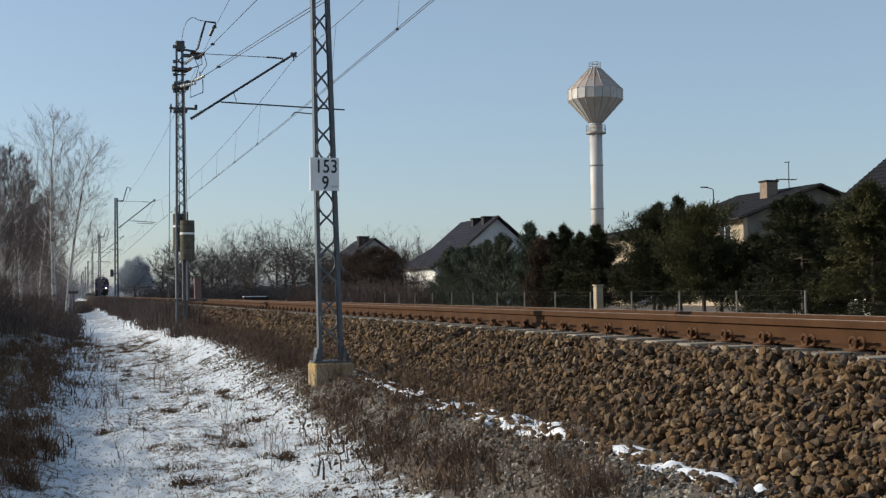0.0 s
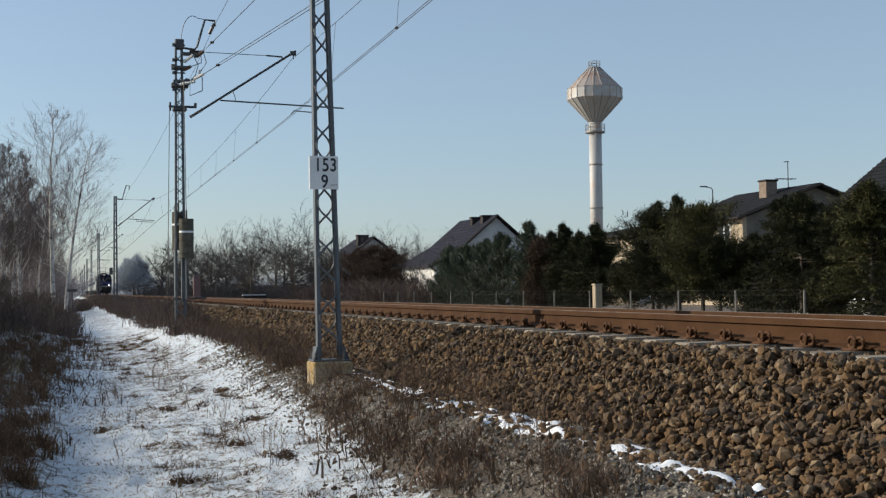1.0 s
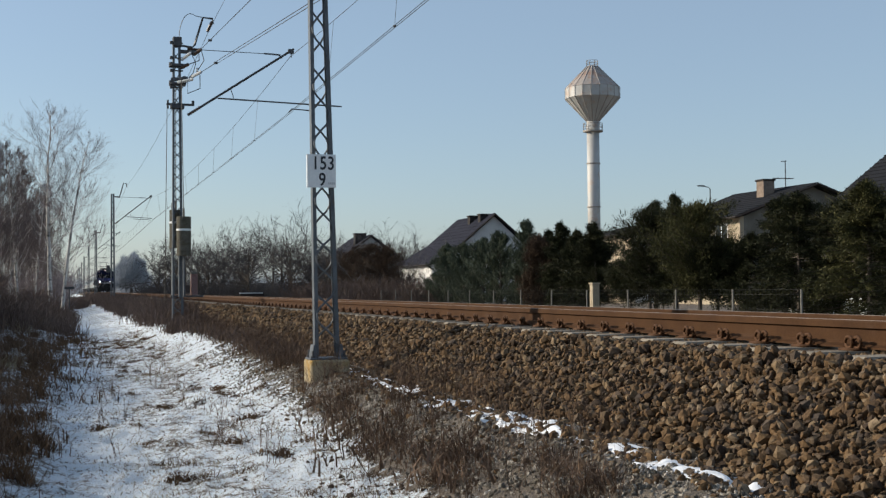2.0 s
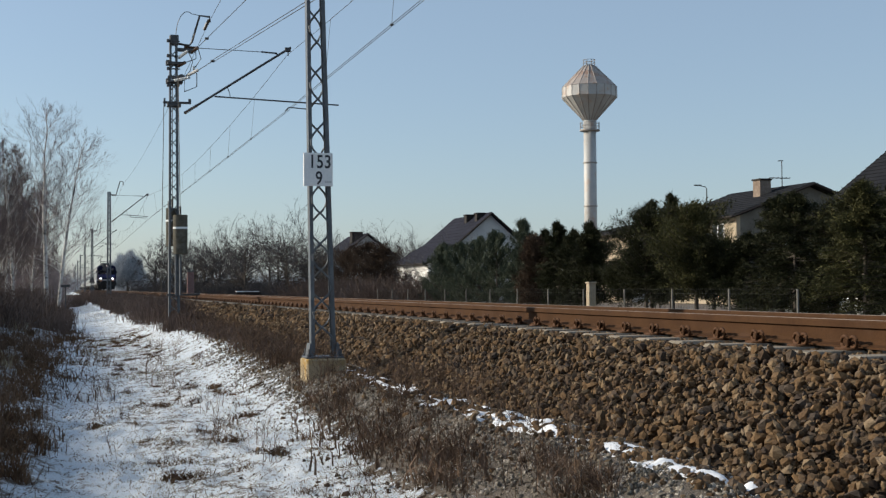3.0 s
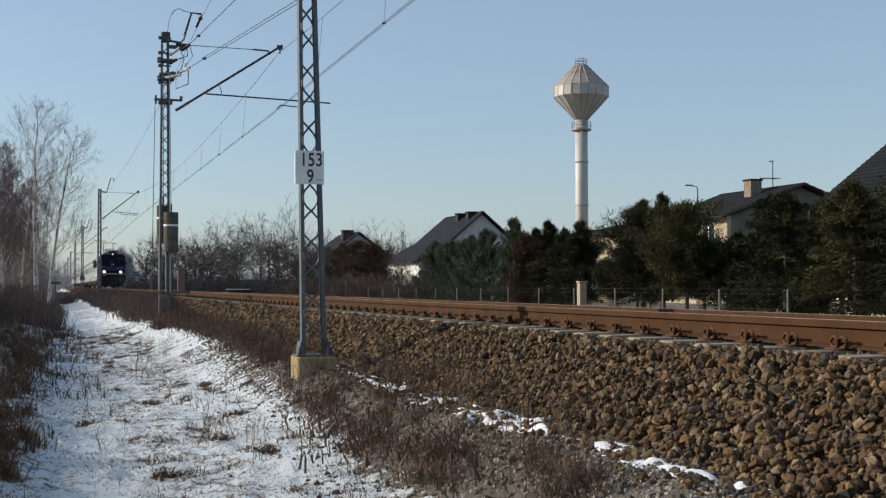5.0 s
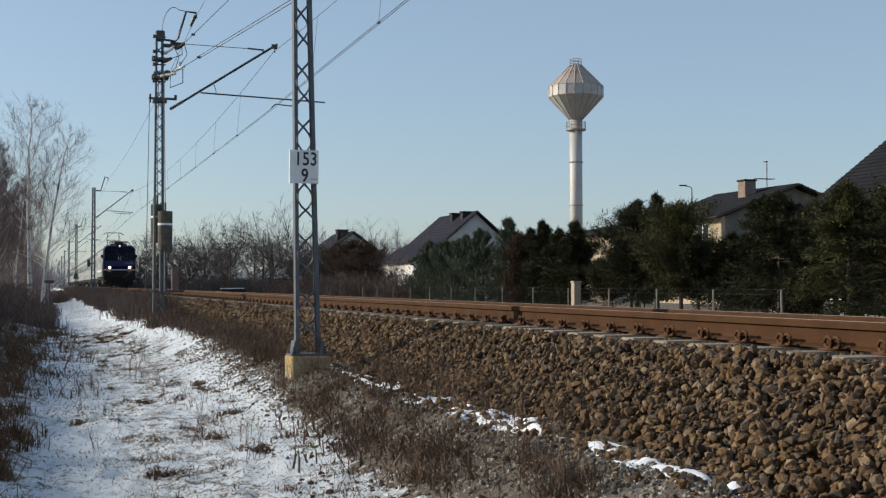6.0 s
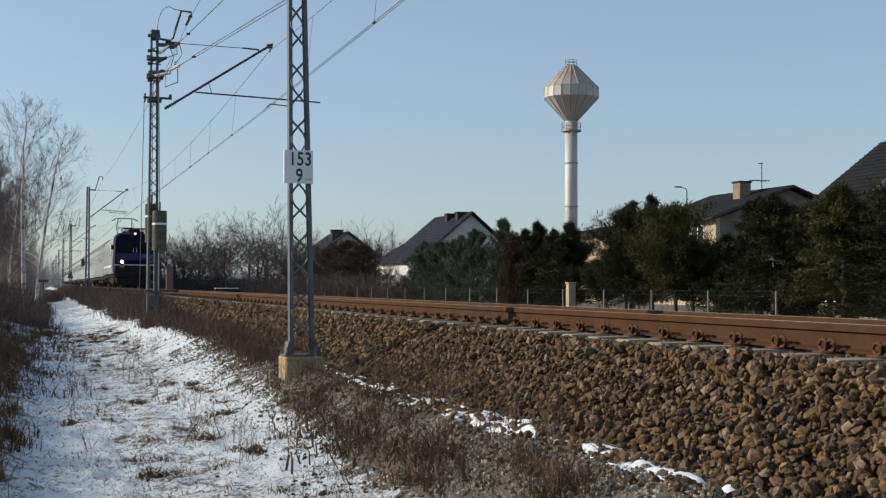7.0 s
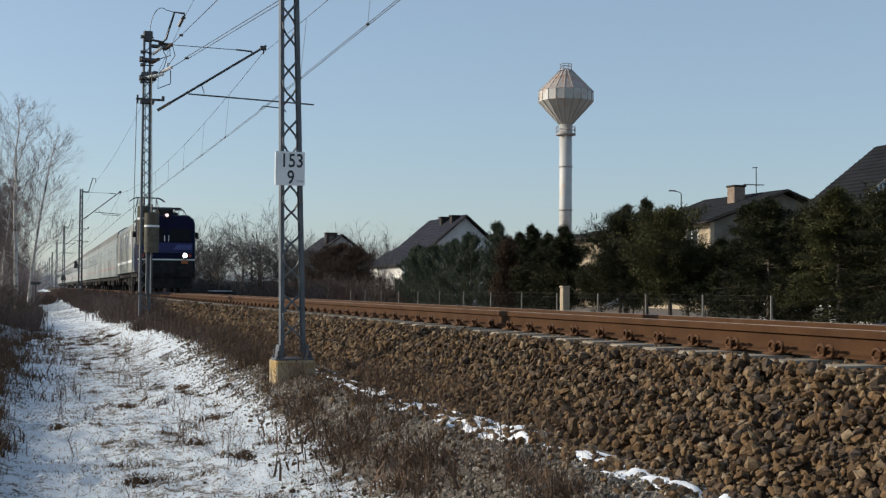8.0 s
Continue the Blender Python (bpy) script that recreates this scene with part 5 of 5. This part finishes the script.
for i, (x, y, s) in enumerate([(-3.3, 66, 0.9), (-4.0, 74, 1.0), (-3.6, 82, 1.05), (-5.4, 78, 1.1), (-2.2, 88, 0.8), (-5.0, 64, 0.9), (-7.0, 70, 1.05), (-1.9, 96, 0.75), (-4.3, 105, 1.0), (-1.6, 101, 0.95), (-2.7, 91, 1.0), (-3.1, 112, 1.25), (-1.2, 118, 1.0), (-2.1, 84, 0.85), (-2.5, 124, 1.2)]):
    copy_thing(young, pose(x, y, gz(x, y), 0, 0, 67 * i) @ Matrix.Scale(s, 4))

# orchard trees beyond the track
ro = random.Random(5)
kinds = []
for i in range(3):
    tr, tw = bare_tree(ro, 6.2 + i * 0.7, (0.3, 0), 0.62, 18, 3, 0.15, 0.16, 0.25, 5, 0.011, 0.6)
    kinds.append(plant_tree("bare_orchard_tree", "bare spreading orchard tree behind the track", "tree", tr, tw, BARK, TWIG, (11.5 + 4 * i, 108 + 4 * i, gz(12, 108)), "bare orchard trees"))
ORCHARD = [(8.6, 118, 0.8), (10.0, 100, 0.75), (13.6, 96, 0.9), (15.2, 124, 1.0), (17.6, 100, 0.95), (19.6, 112, 1.15), (22.4, 108, 1.0), (25.5, 115, 0.95), (28.0, 104, 0.85), (30.2, 110, 0.9), (12.0, 135, 1.1), (21.0, 130, 1.2), (27.0, 128, 1.1),
           (32.5, 120, 1.0), (33.0, 100, 0.8), (24.0, 96, 0.75), (9.6, 140, 1.1), (17.0, 140, 1.2), (29.0, 150, 1.35), (37.0, 160, 1.3), (42.0, 165, 1.3), (47.5, 165, 1.25), (66, 150, 1.0), (44.5, 150, 1.2), (40.5, 140, 1.1), (9.2, 112, 0.85), (11.8, 118, 0.95), (14.4, 104, 0.85), (16.4, 116, 0.9), (20.6, 100, 0.85), (23.2, 118, 1.0), (20.6, 75, 0.5), (22.0, 79, 0.5), (21.6, 72, 0.45), (26.6, 102, 0.85), (31.0, 128, 1.0)]
for i, (x, y, s) in enumerate(ORCHARD):
    copy_thing(kinds[i % 3], pose(x, y, gz(x, y), 0, 0, 71 * i) @ Matrix.Scale(s, 4))


def thicket(name, label, category, rng, points, height, twigs_each, mat, spread=0.5, least=0.35):
    """Many-stemmed bare shrubs: stems and twigs rising from each root."""
    n = len(points) * twigs_each
    root = np.repeat(np.array(points, float), twigs_each, axis=0)
    root[:, :2] += rng.normal(0, 0.25, (n, 2)) * spread
    tall = height * rng.uniform(least, 1.0, n)
    out = rng.normal(0, 0.32 * spread, (n, 2)) * tall[:, None]
    mid = root + np.c_[out * 0.4, tall * 0.55]
    tip = root + np.c_[out + rng.normal(0, 0.08, (n, 2)), tall]
    wide = (0.004 + 0.005 * rng.random(n)) * (1 + root[:, 1] / 45)
    vs, ts = strips(np.stack([root, mid, tip], 1), wide, rng)
    side_n = n * 3
    pick = rng.integers(0, n, side_n)
    k = rng.uniform(0.3, 0.95, side_n)[:, None]
    a = np.where(k < 0.5, root[pick] + (mid[pick] - root[pick]) * k * 2, mid[pick] + (tip[pick] - mid[pick]) * (k - 0.5) * 2)
    d = rng.normal(0, 0.16, (side_n, 3)) * height * 0.55
    d[:, 2] = np.abs(d[:, 2]) + 0.06 * height
    v2, t2 = strips(np.stack([a, a + d * 0.5, a + d], 1), wide[pick] * 0.7, rng)
    me = big_mesh(name, np.concatenate([vs, v2]), np.concatenate([ts, t2 + len(vs)]), mat)
    return tagged(new(name, me), label, category, kind="stuff")


def strips(lines, width, rng):
    """Thin three-point blades, each turned its own way and narrowing to its tip."""
    n = len(lines)
    a = rng.uniform(0, math.pi, n)
    side = np.stack([np.cos(a), np.sin(a) * 0.6, np.zeros(n)], 1) * width[:, None]
    v = np.stack([lines[:, 0] - side, lines[:, 0] + side, lines[:, 1] - side * 0.75, lines[:, 1] + side * 0.75, lines[:, 2]], 1)
    t = np.array([(0, 1, 3), (0, 3, 2), (2, 3, 4)])[None] + (np.arange(n) * 5)[:, None, None]
    return v.reshape(-1, 3), t.reshape(-1, 3)


rng = np.random.default_rng(21)


def spots(n, x0, x1, y0, y1, power=1.0):
    x, y = rng.uniform(x0, x1, n), y0 + (y1 - y0) * rng.uniform(0, 1, n) ** power
    return [(a, b, ground_z(a, b) - 0.02) for a, b in zip(x, y)]


thicket("far_bank_shrubs", "dense reddish bare shrubs along the far embankment", "shrubs", rng, spots(260, 2.6, 4.0, 40, 190, 1.3), 0.9, 42, TWIG_RED, 1.0)
thicket("wood_edge_scrub", "dark brown bare scrub at the wood's edge", "shrubs", rng, spots(230, -12, -0.9, 38, 95), 1.5, 40, TWIG_RED, 1.3)
# undergrowth takes the pale birch twig colour to imitate haze
thicket("wood_undergrowth", "undergrowth beneath the birches, paled to grey-brown for haze", "shrubs", rng, spots(90, -4.5, -1.2, 86, 128), 3.2, 36, BIRCH_TWIG, 2.2)
thicket("near_scrub", "bare brown scrub along the bank's upper edge", "shrubs", rng, spots(620, -4.6, -3.2, 2, 24), 1.5, 60, TWIG_RED, 1.2, 0.5)
thicket("upper_bank_scrub", "taller bare brown scrub above the bank", "shrubs", rng, spots(480, -5.2, -3.8, 22, 60), 2.2, 60, TWIG_RED, 1.2, 0.5)
thicket("path_end_scrub", "brown scrub closing in on the path far off", "shrubs", rng, spots(70, -0.6, 1.9, 112, 190), 0.9, 50, TWIG_RED, 1.2)
thicket("path_side_scrub", "low brown scrub beside the far path", "shrubs", rng, spots(60, -1.6, 0.1, 42, 110), 0.7, 44, TWIG_RED, 1.0)
thicket("far_scrub", "grey-brown bare scrub behind the track", "shrubs", rng, spots(520, 8.5, 36, 97, 150), 2.1, 42, TWIG, 3.0)
thicket("garden_scrub", "brown bare bushes behind the garden fence", "shrubs", rng, spots(130, 13.8, 19, 54, 80), 1.9, 56, TWIG_RED, 1.6)

thicket("mast_foot_scrub", "brown bare shrubs round the foot of the far mast", "shrubs", rng, spots(26, 2.8, 3.8, 33, 36.4), 0.5, 40, TWIG_RED, 0.8)
thicket("slope_shrubs", "low brown shrubs at the foot of the stone slope", "shrubs", rng, spots(26, 3.1, 3.5, 17.5, 32), 0.34, 34, TWIG_RED, 0.7)


thicket("verge_shrubs", "low tangled brown shrubs along the edge of the snow", "shrubs", rng, spots(22, 2.5, 3.0, 7.5, 11.5), 0.2, 34, WEED, 1.1, 0.2)


def grass(name, label, n, x0, x1, y0, y1, height, mat, width=0.0035, clump=0.35, power=1.6, tilt=0.5, drift=0.0):
    hub = np.stack([rng.uniform(x0, x1, max(8, n // 90)), y0 + (y1 - y0) * rng.uniform(0, 1, max(8, n // 90)) ** power], 1)
    p = hub[rng.integers(0, len(hub), n)] + rng.normal(0, clump, (n, 2)) * np.array([0.6, 1.0])
    p[:, 0] += drift * np.clip((p[:, 1] - 9) * 0.05, 0, 0.74)
    z = np.array([ground_z(a, b) for a, b in p])
    tall = height * rng.lognormal(-0.2, 0.4, n)
    d = rng.normal(0, tilt, (n, 2)) * tall[:, None]
    root = np.c_[p, z - 0.01]
    far = 1 + np.maximum(0, p[:, 1] - 10) / 18
    v, t = strips(np.stack([root, root + np.c_[d * 0.35, tall * 0.7], root + np.c_[d, tall * rng.uniform(0.6, 1.0, n)]], 1), width * far, rng)
    tagged(new(name, big_mesh(name, v, t, mat)), label, "grass", kind="stuff")


thicket("bank_clumps", "brown dead brush at the lip of the bank", "shrubs", rng, spots(12, -0.9, -0.3, 9, 15.5), 0.26, 46, STRAW, 0.8, 0.3)
brush = []
for _ in range(42):
    by = rng.uniform(17, 46)
    bx = rng.uniform(-1.1, 0.0) + min(0.6, (by - 15) * 0.03)
    brush.append((bx, by, ground_z(bx, by) - 0.02))
thicket("path_edge_brush", "low brown dead brush crowding the bend of the path", "shrubs", rng, brush, 0.26, 30, STRAW, 1.0, 0.25)
grass("bank_grass", "matted reddish-brown dry grass on the bank", 5500, -4.0, -0.2, 8, 62, 0.2, STRAW, 0.0038, 0.1, 1.5, 0.8)
grass("bank_grass_pale", "pale dry grass stems on the bank", 1500, -4.0, -0.2, 8, 50, 0.2, STRAW_PALE, 0.003)
grass("path_grass", "sparse grass blades poking through the snow", 6000, 0.5, 2.3, 8, 40, 0.045, STRAW_PALE, 0.0022, 0.35, 1.4, 1.0)
grass("path_grass_dark", "dark grass tufts on the snowy path", 8000, 0.7, 2.5, 8, 40, 0.055, STRAW, 0.003, 0.1, 1.4, 1.0)
grass("path_specks", "short dark blades and debris in the snow", 22000, -0.4, 2.5, 8, 45, 0.028, WEED, 0.005, 0.6, 1.5, 2.0)
grass("verge_grass", "withered brown grass along the foot of the ballast", 10500, 2.35, 3.0, 6, 60, 0.11, WEED, 0.003, 0.1, 1.5, 1.1, 1.0)


def weeds(name, label, n, x0, x1, y0, y1, height, power=1.5, drift=0.0):
    """Dead branching stalks."""
    lines, wid = [], []
    hubs = [(rng.uniform(x0, x1), y0 + (y1 - y0) * rng.uniform() ** power) for _ in range(n)]
    for x, y in hubs:
        x += drift * min(0.74, max(0.0, (y - 9) * 0.05))
        for _ in range(rng.integers(3, 9)):
            px, py = x + rng.normal(0, 0.09), y + rng.normal(0, 0.12)
            z, h = ground_z(px, py), height * rng.uniform(0.5, 1.2)
            dx, dy = rng.normal(0, 0.18, 2) * h
            a, b = np.array((px, py, z - 0.02)), np.array((px + dx, py + dy, z + h))
            lines.append((a, (a + b) / 2 + rng.normal(0, 0.01, 3), b)), wid.append(0.0035)
            for _ in range(rng.integers(4, 10)):
                k = rng.uniform(0.3, 0.98)
                c = a + (b - a) * k
                e = c + np.array((*rng.normal(0, 0.09, 2), rng.uniform(0.02, 0.13)))
                lines.append((c, (c + e) / 2, e)), wid.append(0.0024)
    wid = np.array(wid) * np.array([1 + max(0, l[0][1] - 9) / 20 for l in lines])
    v, t = strips(np.array(lines), wid, rng)
    tagged(new(name, big_mesh(name, v, t, WEED)), label, "weeds", kind="stuff")


weeds("verge_weeds", "dead brown weed stalks beside the ballast", 230, 2.35, 3.0, 6.5, 60, 0.3, 1.2, 1.0)
weeds("slope_foot_weeds", "scattered thin stalks on the gravel and the slope's foot", 130, 2.95, 3.8, 7.5, 40, 0.4, 1.2)
tuft_at = [(1.62, 12.4), (1.85, 11.2), (0.35, 14.6), (1.25, 16.8), (2.05, 14.2), (0.9, 10.4), (2.2, 18.5)]
thicket("path_tufts", "brown withered tufts standing in the snow", "grass", rng, [(x, y, ground_z(x, y) - 0.02) for x, y in tuft_at], 0.1, 90, STRAW, 0.3)
weeds("path_weeds", "thin dead stalks standing in the snow", 26, 0.3, 2.3, 8, 30, 0.3)
grass("bank_edge_grass", "dark brown tussocks along the edge of the path", 7000, -1.7, -0.2, 8, 34, 0.18, STRAW, 0.0034, 0.09, 1.2, 0.7)
weeds("bank_edge_weeds", "brown dead stalks crowding the edge of the path", 120, -1.5, -0.4, 8.5, 34, 0.34, 1.2)
weeds("bank_weeds", "dead weed stalks on the grassy bank", 170, -4, -0.3, 9, 60, 0.45)


def conifer(name, label, kind, height, radius, mat, seed, place, group="garden conifers", base=0.5, sprays=1500, trunk_show=0.9):
    """A trunk with tiers of limbs that carry many short sprays of needles, in an uneven outline."""
    r = np.random.default_rng(seed)
    t = thing(name, label, "tree", place, group)
    part("trunk", Build().tube([(0, 0, 0), (0.03, 0, height * 0.5), (0, 0, height)], [height * 0.022, height * 0.013, 0.01], 7), BARK, t)
    limbs, rows = Build(), []
    count = int(height * 26)
    for i in range(count):
        k = (i + r.random()) / count
        z = trunk_show + (height - trunk_show) * k
        if kind == "round":
            reach = radius * (max(0.0, 1 - (2 * k ** 0.9 - 0.85) ** 2 * 0.9)) ** 0.5
        else:
            reach = radius * (1 - k) ** 0.75 + 0.05
        reach *= r.uniform(0.6, 1.15)
        a = r.uniform(0, 2 * math.pi)
        lift = {"spruce": 0.15 - 0.35 * (1 - k), "pine": 0.75, "round": 0.5}[kind] + r.normal(0, 0.08)
        tip = np.array((math.cos(a) * reach, math.sin(a) * reach, z + lift * reach))
        root = np.array((0, 0, z - 0.05))
        limbs.tube([root, tip], [0.018, 0.005], 3, False)
        rows.append((root, tip, reach))
    part("branchwork", limbs, BARK, t)
    per = max(6, sprays * 4 // count)
    roots, tips = np.array([q[0] for q in rows]), np.array([q[1] for q in rows])
    n = count * per
    pick = np.repeat(np.arange(count), per)
    k = r.uniform(0.2, 1.03, n)[:, None]
    at = roots[pick] + (tips[pick] - roots[pick]) * k + r.normal(0, 0.05 if kind != "round" else 0.09, (n, 3))
    out = tips[pick] - roots[pick]
    out /= np.linalg.norm(out, axis=1, keepdims=True) + 1e-6
    ln = r.uniform(0.035, 0.085, n)[:, None]
    d = (out * 0.7 + r.normal(0, 0.55, (n, 3)) + np.array((0, 0, 0.35 if kind != "spruce" else 0.0))) * ln
    turn = r.normal(0, 1, (n, 3))
    turn *= (r.uniform(0.007, 0.017, n) / np.linalg.norm(turn, axis=1))[:, None]
    v, tt = np.stack([at - turn, at + turn, at + d], 1).reshape(-1, 3), np.arange(3 * n).reshape(-1, 3)
    # leaders: candles of new growth at the very top
    m = 60 if kind == "pine" else 24
    c = np.c_[r.normal(0, 0.035 if kind == "spruce" else radius * 0.4, (m, 2)), height * r.uniform(0.82 if kind == "pine" else 0.94, 1.0, m)]
    if kind == "pine":
        c = tips[r.integers(count // 3, count, m)]
    v2, t2 = strips(np.stack([c, c + np.c_[np.zeros((m, 2)), np.full(m, 0.12)], c + np.c_[r.normal(0, 0.05, (m, 2)), r.uniform(0.14, 0.3, m)]], 1), np.full(m, 0.024 if kind == "pine" else 0.016), r)
    crown = part("needles", big_mesh("needles", np.concatenate([v, v2]), np.concatenate([tt, t2 + len(v)]), mat), mat, t)
    return t


HEDGE = [("spruce", 16.4, 20.4, 3.6, 1.6, SPRUCE), ("spruce", 16.2, 22.0, 3.45, 1.6, THUJA), ("spruce", 16.8, 23.3, 3.3, 1.6, SPRUCE), ("spruce", 16.2, 24.6, 3.4, 1.6, SPRUCE), ("spruce", 16.6, 25.8, 3.4, 1.5, SPRUCE), ("spruce", 16.6, 27.2, 2.55, 1.3, SPRUCE),
         ("round", 16.2, 28.3, 2.3, 1.0, SPRUCE), ("round", 15.9, 28.7, 3.35, 1.3, THUJA), ("spruce", 16.9, 31.9, 3.85, 1.1, SPRUCE), ("spruce", 16.9, 33.2, 3.8, 1.1, SPRUCE), ("round", 16.5, 32.8, 3.5, 1.3, SPRUCE), ("round", 16.6, 34.3, 1.9, 0.7, SPRUCE),
         ("spruce", 16.4, 36.5, 3.3, 0.95, SPRUCE), ("spruce", 16.5, 38.2, 3.2, 1.1, SPRUCE), ("spruce", 16.5, 39.5, 3.5, 1.1, SPRUCE), ("round", 16.3, 41.2, 3.0, 0.75, BROWN_LEAF), ("pine", 16.6, 43.2, 3.75, 1.0, PINE), ("pine", 16.4, 45.6, 3.4, 1.5, PINE),
         ("pine", 16.5, 48.0, 3.25, 1.4, PINE), ("pine", 16.6, 50.8, 3.1, 1.4, PINE), ("pine", 16.6, 53.6, 3.05, 1.4, PINE), ("pine", 17.6, 56.5, 3.3, 1.4, PINE), ("round", 17.2, 67.0, 3.5, 1.5, BROWN_LEAF), ("round", 17.5, 71.5, 3.9, 1.8, BROWN_LEAF), ("round", 17.4, 76.5, 3.6, 1.6, BROWN_LEAF),
         ("round", 18.4, 22.6, 3.4, 1.5, SPRUCE), ("round", 18.4, 24.6, 3.3, 1.5, THUJA), ("round", 18.6, 26.4, 3.25, 1.4, SPRUCE), ("round", 17.6, 21.2, 3.5, 1.5, SPRUCE), ("round", 18.4, 34.8, 3.3, 1.3, SPRUCE), ("spruce", 17.3, 42.6, 3.4, 1.2, SPRUCE), ("round", 16.8, 37.3, 2.7, 1.1, SPRUCE), ("round", 17.0, 35.3, 1.8, 0.6, SPRUCE), ("round", 17.3, 33.5, 1.7, 0.8, SPRUCE),
         ("round", 17.6, 44.6, 3.0, 1.3, PINE), ("round", 17.4, 40.6, 3.0, 1.2, SPRUCE)]
WORDS = {"spruce": "dark green spruce in the garden hedge", "round": "rounded evergreen shrub in the garden hedge", "pine": "young pine with upright candles behind the fence"}
for i, (kind, x, y, h, r, mat) in enumerate(HEDGE):
    name = {"spruce": "spruce_tree", "round": "evergreen_bush", "pine": "pine_tree"}[kind]
    label = "withered reddish-brown garden bush" if mat is BROWN_LEAF else WORDS[kind]
    conifer(name, label, kind, h, r, mat, 40 + i, (x, y, gz(x, y)), sprays=9000, trunk_show=(0.95 if 26.5 < y < 36 else 0.85) if y < 40 else 0.15)

# far round tree and the wood line, both paled in colour to stand for haze


def round_tree(place, width, height):
    """A dense round crown of fine limbs far off."""
    r = np.random.default_rng(8)
    t = thing("far_round_tree", "round-crowned bare tree far behind the line, greyed for haze", "tree", place)
    part("trunk", Build().tube([(0, 0, 0), (0, 0, height * 0.6)], [0.35, 0.15], 8), BARK, t)
    n = 9000
    d = r.normal(size=(n, 3))
    d /= np.linalg.norm(d, axis=1, keepdims=True)
    d[:, 2] = np.abs(d[:, 2]) * 1.2 - 0.35
    size = np.array((width / 2, width / 2, height * 0.62))
    bump = 1 + 0.14 * np.sin(d[:, :1] * 9) * np.cos(d[:, 2:] * 7) + r.normal(0, 0.07, (n, 1))
    tip = d * size * bump + np.array((0, 0, height * 0.4))
    root = tip * r.uniform(0.4, 0.85, (n, 1)) + np.array((0, 0, height * 0.08))
    v, tt = strips(np.stack([root, (root + tip) / 2 + r.normal(0, 0.2, (n, 3)), tip], 1), np.full(n, 0.045), r)
    part("crown", big_mesh("crown", v, tt, TWIG_HAZE), TWIG_HAZE, t)


round_tree((14.4, 300, gz(14, 300)), 9.6, 11.0)
far = [(rng.uniform(18, 120), rng.uniform(240, 420), 0.2) for _ in range(300)] + [(rng.uniform(-60, 1), rng.uniform(200, 420), 0.2) for _ in range(200)] + [(rng.uniform(-30, 40), rng.uniform(480, 600), 0.2) for _ in range(160)]
thicket("far_wood", "line of distant bare trees with haze painted into their grey", "wood", rng, far, 7.0, 16, TWIG_HAZE, 4.0)


# snow left along the foot of the slope, thin drifts with real edges


def snow_drifts():
    xs, ys = np.arange(2.75, 3.75, 0.03), np.concatenate([np.arange(5.5, 14.2, 0.04), np.arange(14.2, 15.6, 0.1)])
    verts = []
    for y in ys:
        mid = 3.4 + 0.08 * noise.noise(Vector((0.3 * y, 2, 0)))
        for x in xs:
            ridge = 1 - abs(x - mid) / 0.13
            lump = 0.9 * noise.noise(Vector((x * 3.5, y * 1.6, 5))) + 0.85 * noise.noise(Vector((x * 12, y * 10, 9))) + 0.35 * noise.noise(Vector((3, y * 0.5, 1)))
            h = 0.03 * min(1.0, max(-1.0, ridge * 0.62 + lump - 0.38))
            verts.append((x, y, ground_z(x, y) + 0.008 + h * 1.3))
    w = len(xs)
    faces = [(j * w + i, j * w + i + 1, (j + 1) * w + i + 1, (j + 1) * w + i) for j in range(len(ys) - 1) for i in range(w - 1)]
    faces = [f for f in faces if max(verts[i][2] - ground_z(verts[i][0], verts[i][1]) for i in f) > -0.004]
    ob = mesh_thing("snow_drifts", Build().add(verts, faces), SNOW, "thin patches of snow at the foot of the stone slope", "snow", kind="stuff", smooth=True)


snow_drifts()

# ---- what moves ----


def motions():
    def front(t):
        return 277.0 - 27.6 * t + 0.1 * t * t - 0.55 * max(0.0, t - 6.0)
    times = [0.5 * i for i in range(17)]
    walk(loco, [(t, pose(TRACK_X, front(t), RAIL_Z)) for t in times])
    for i, c in enumerate(coaches):
        walk(c, [(t, pose(TRACK_X, front(t) + 15.9 + 24.5 * i, RAIL_Z)) for t in times])


motions()
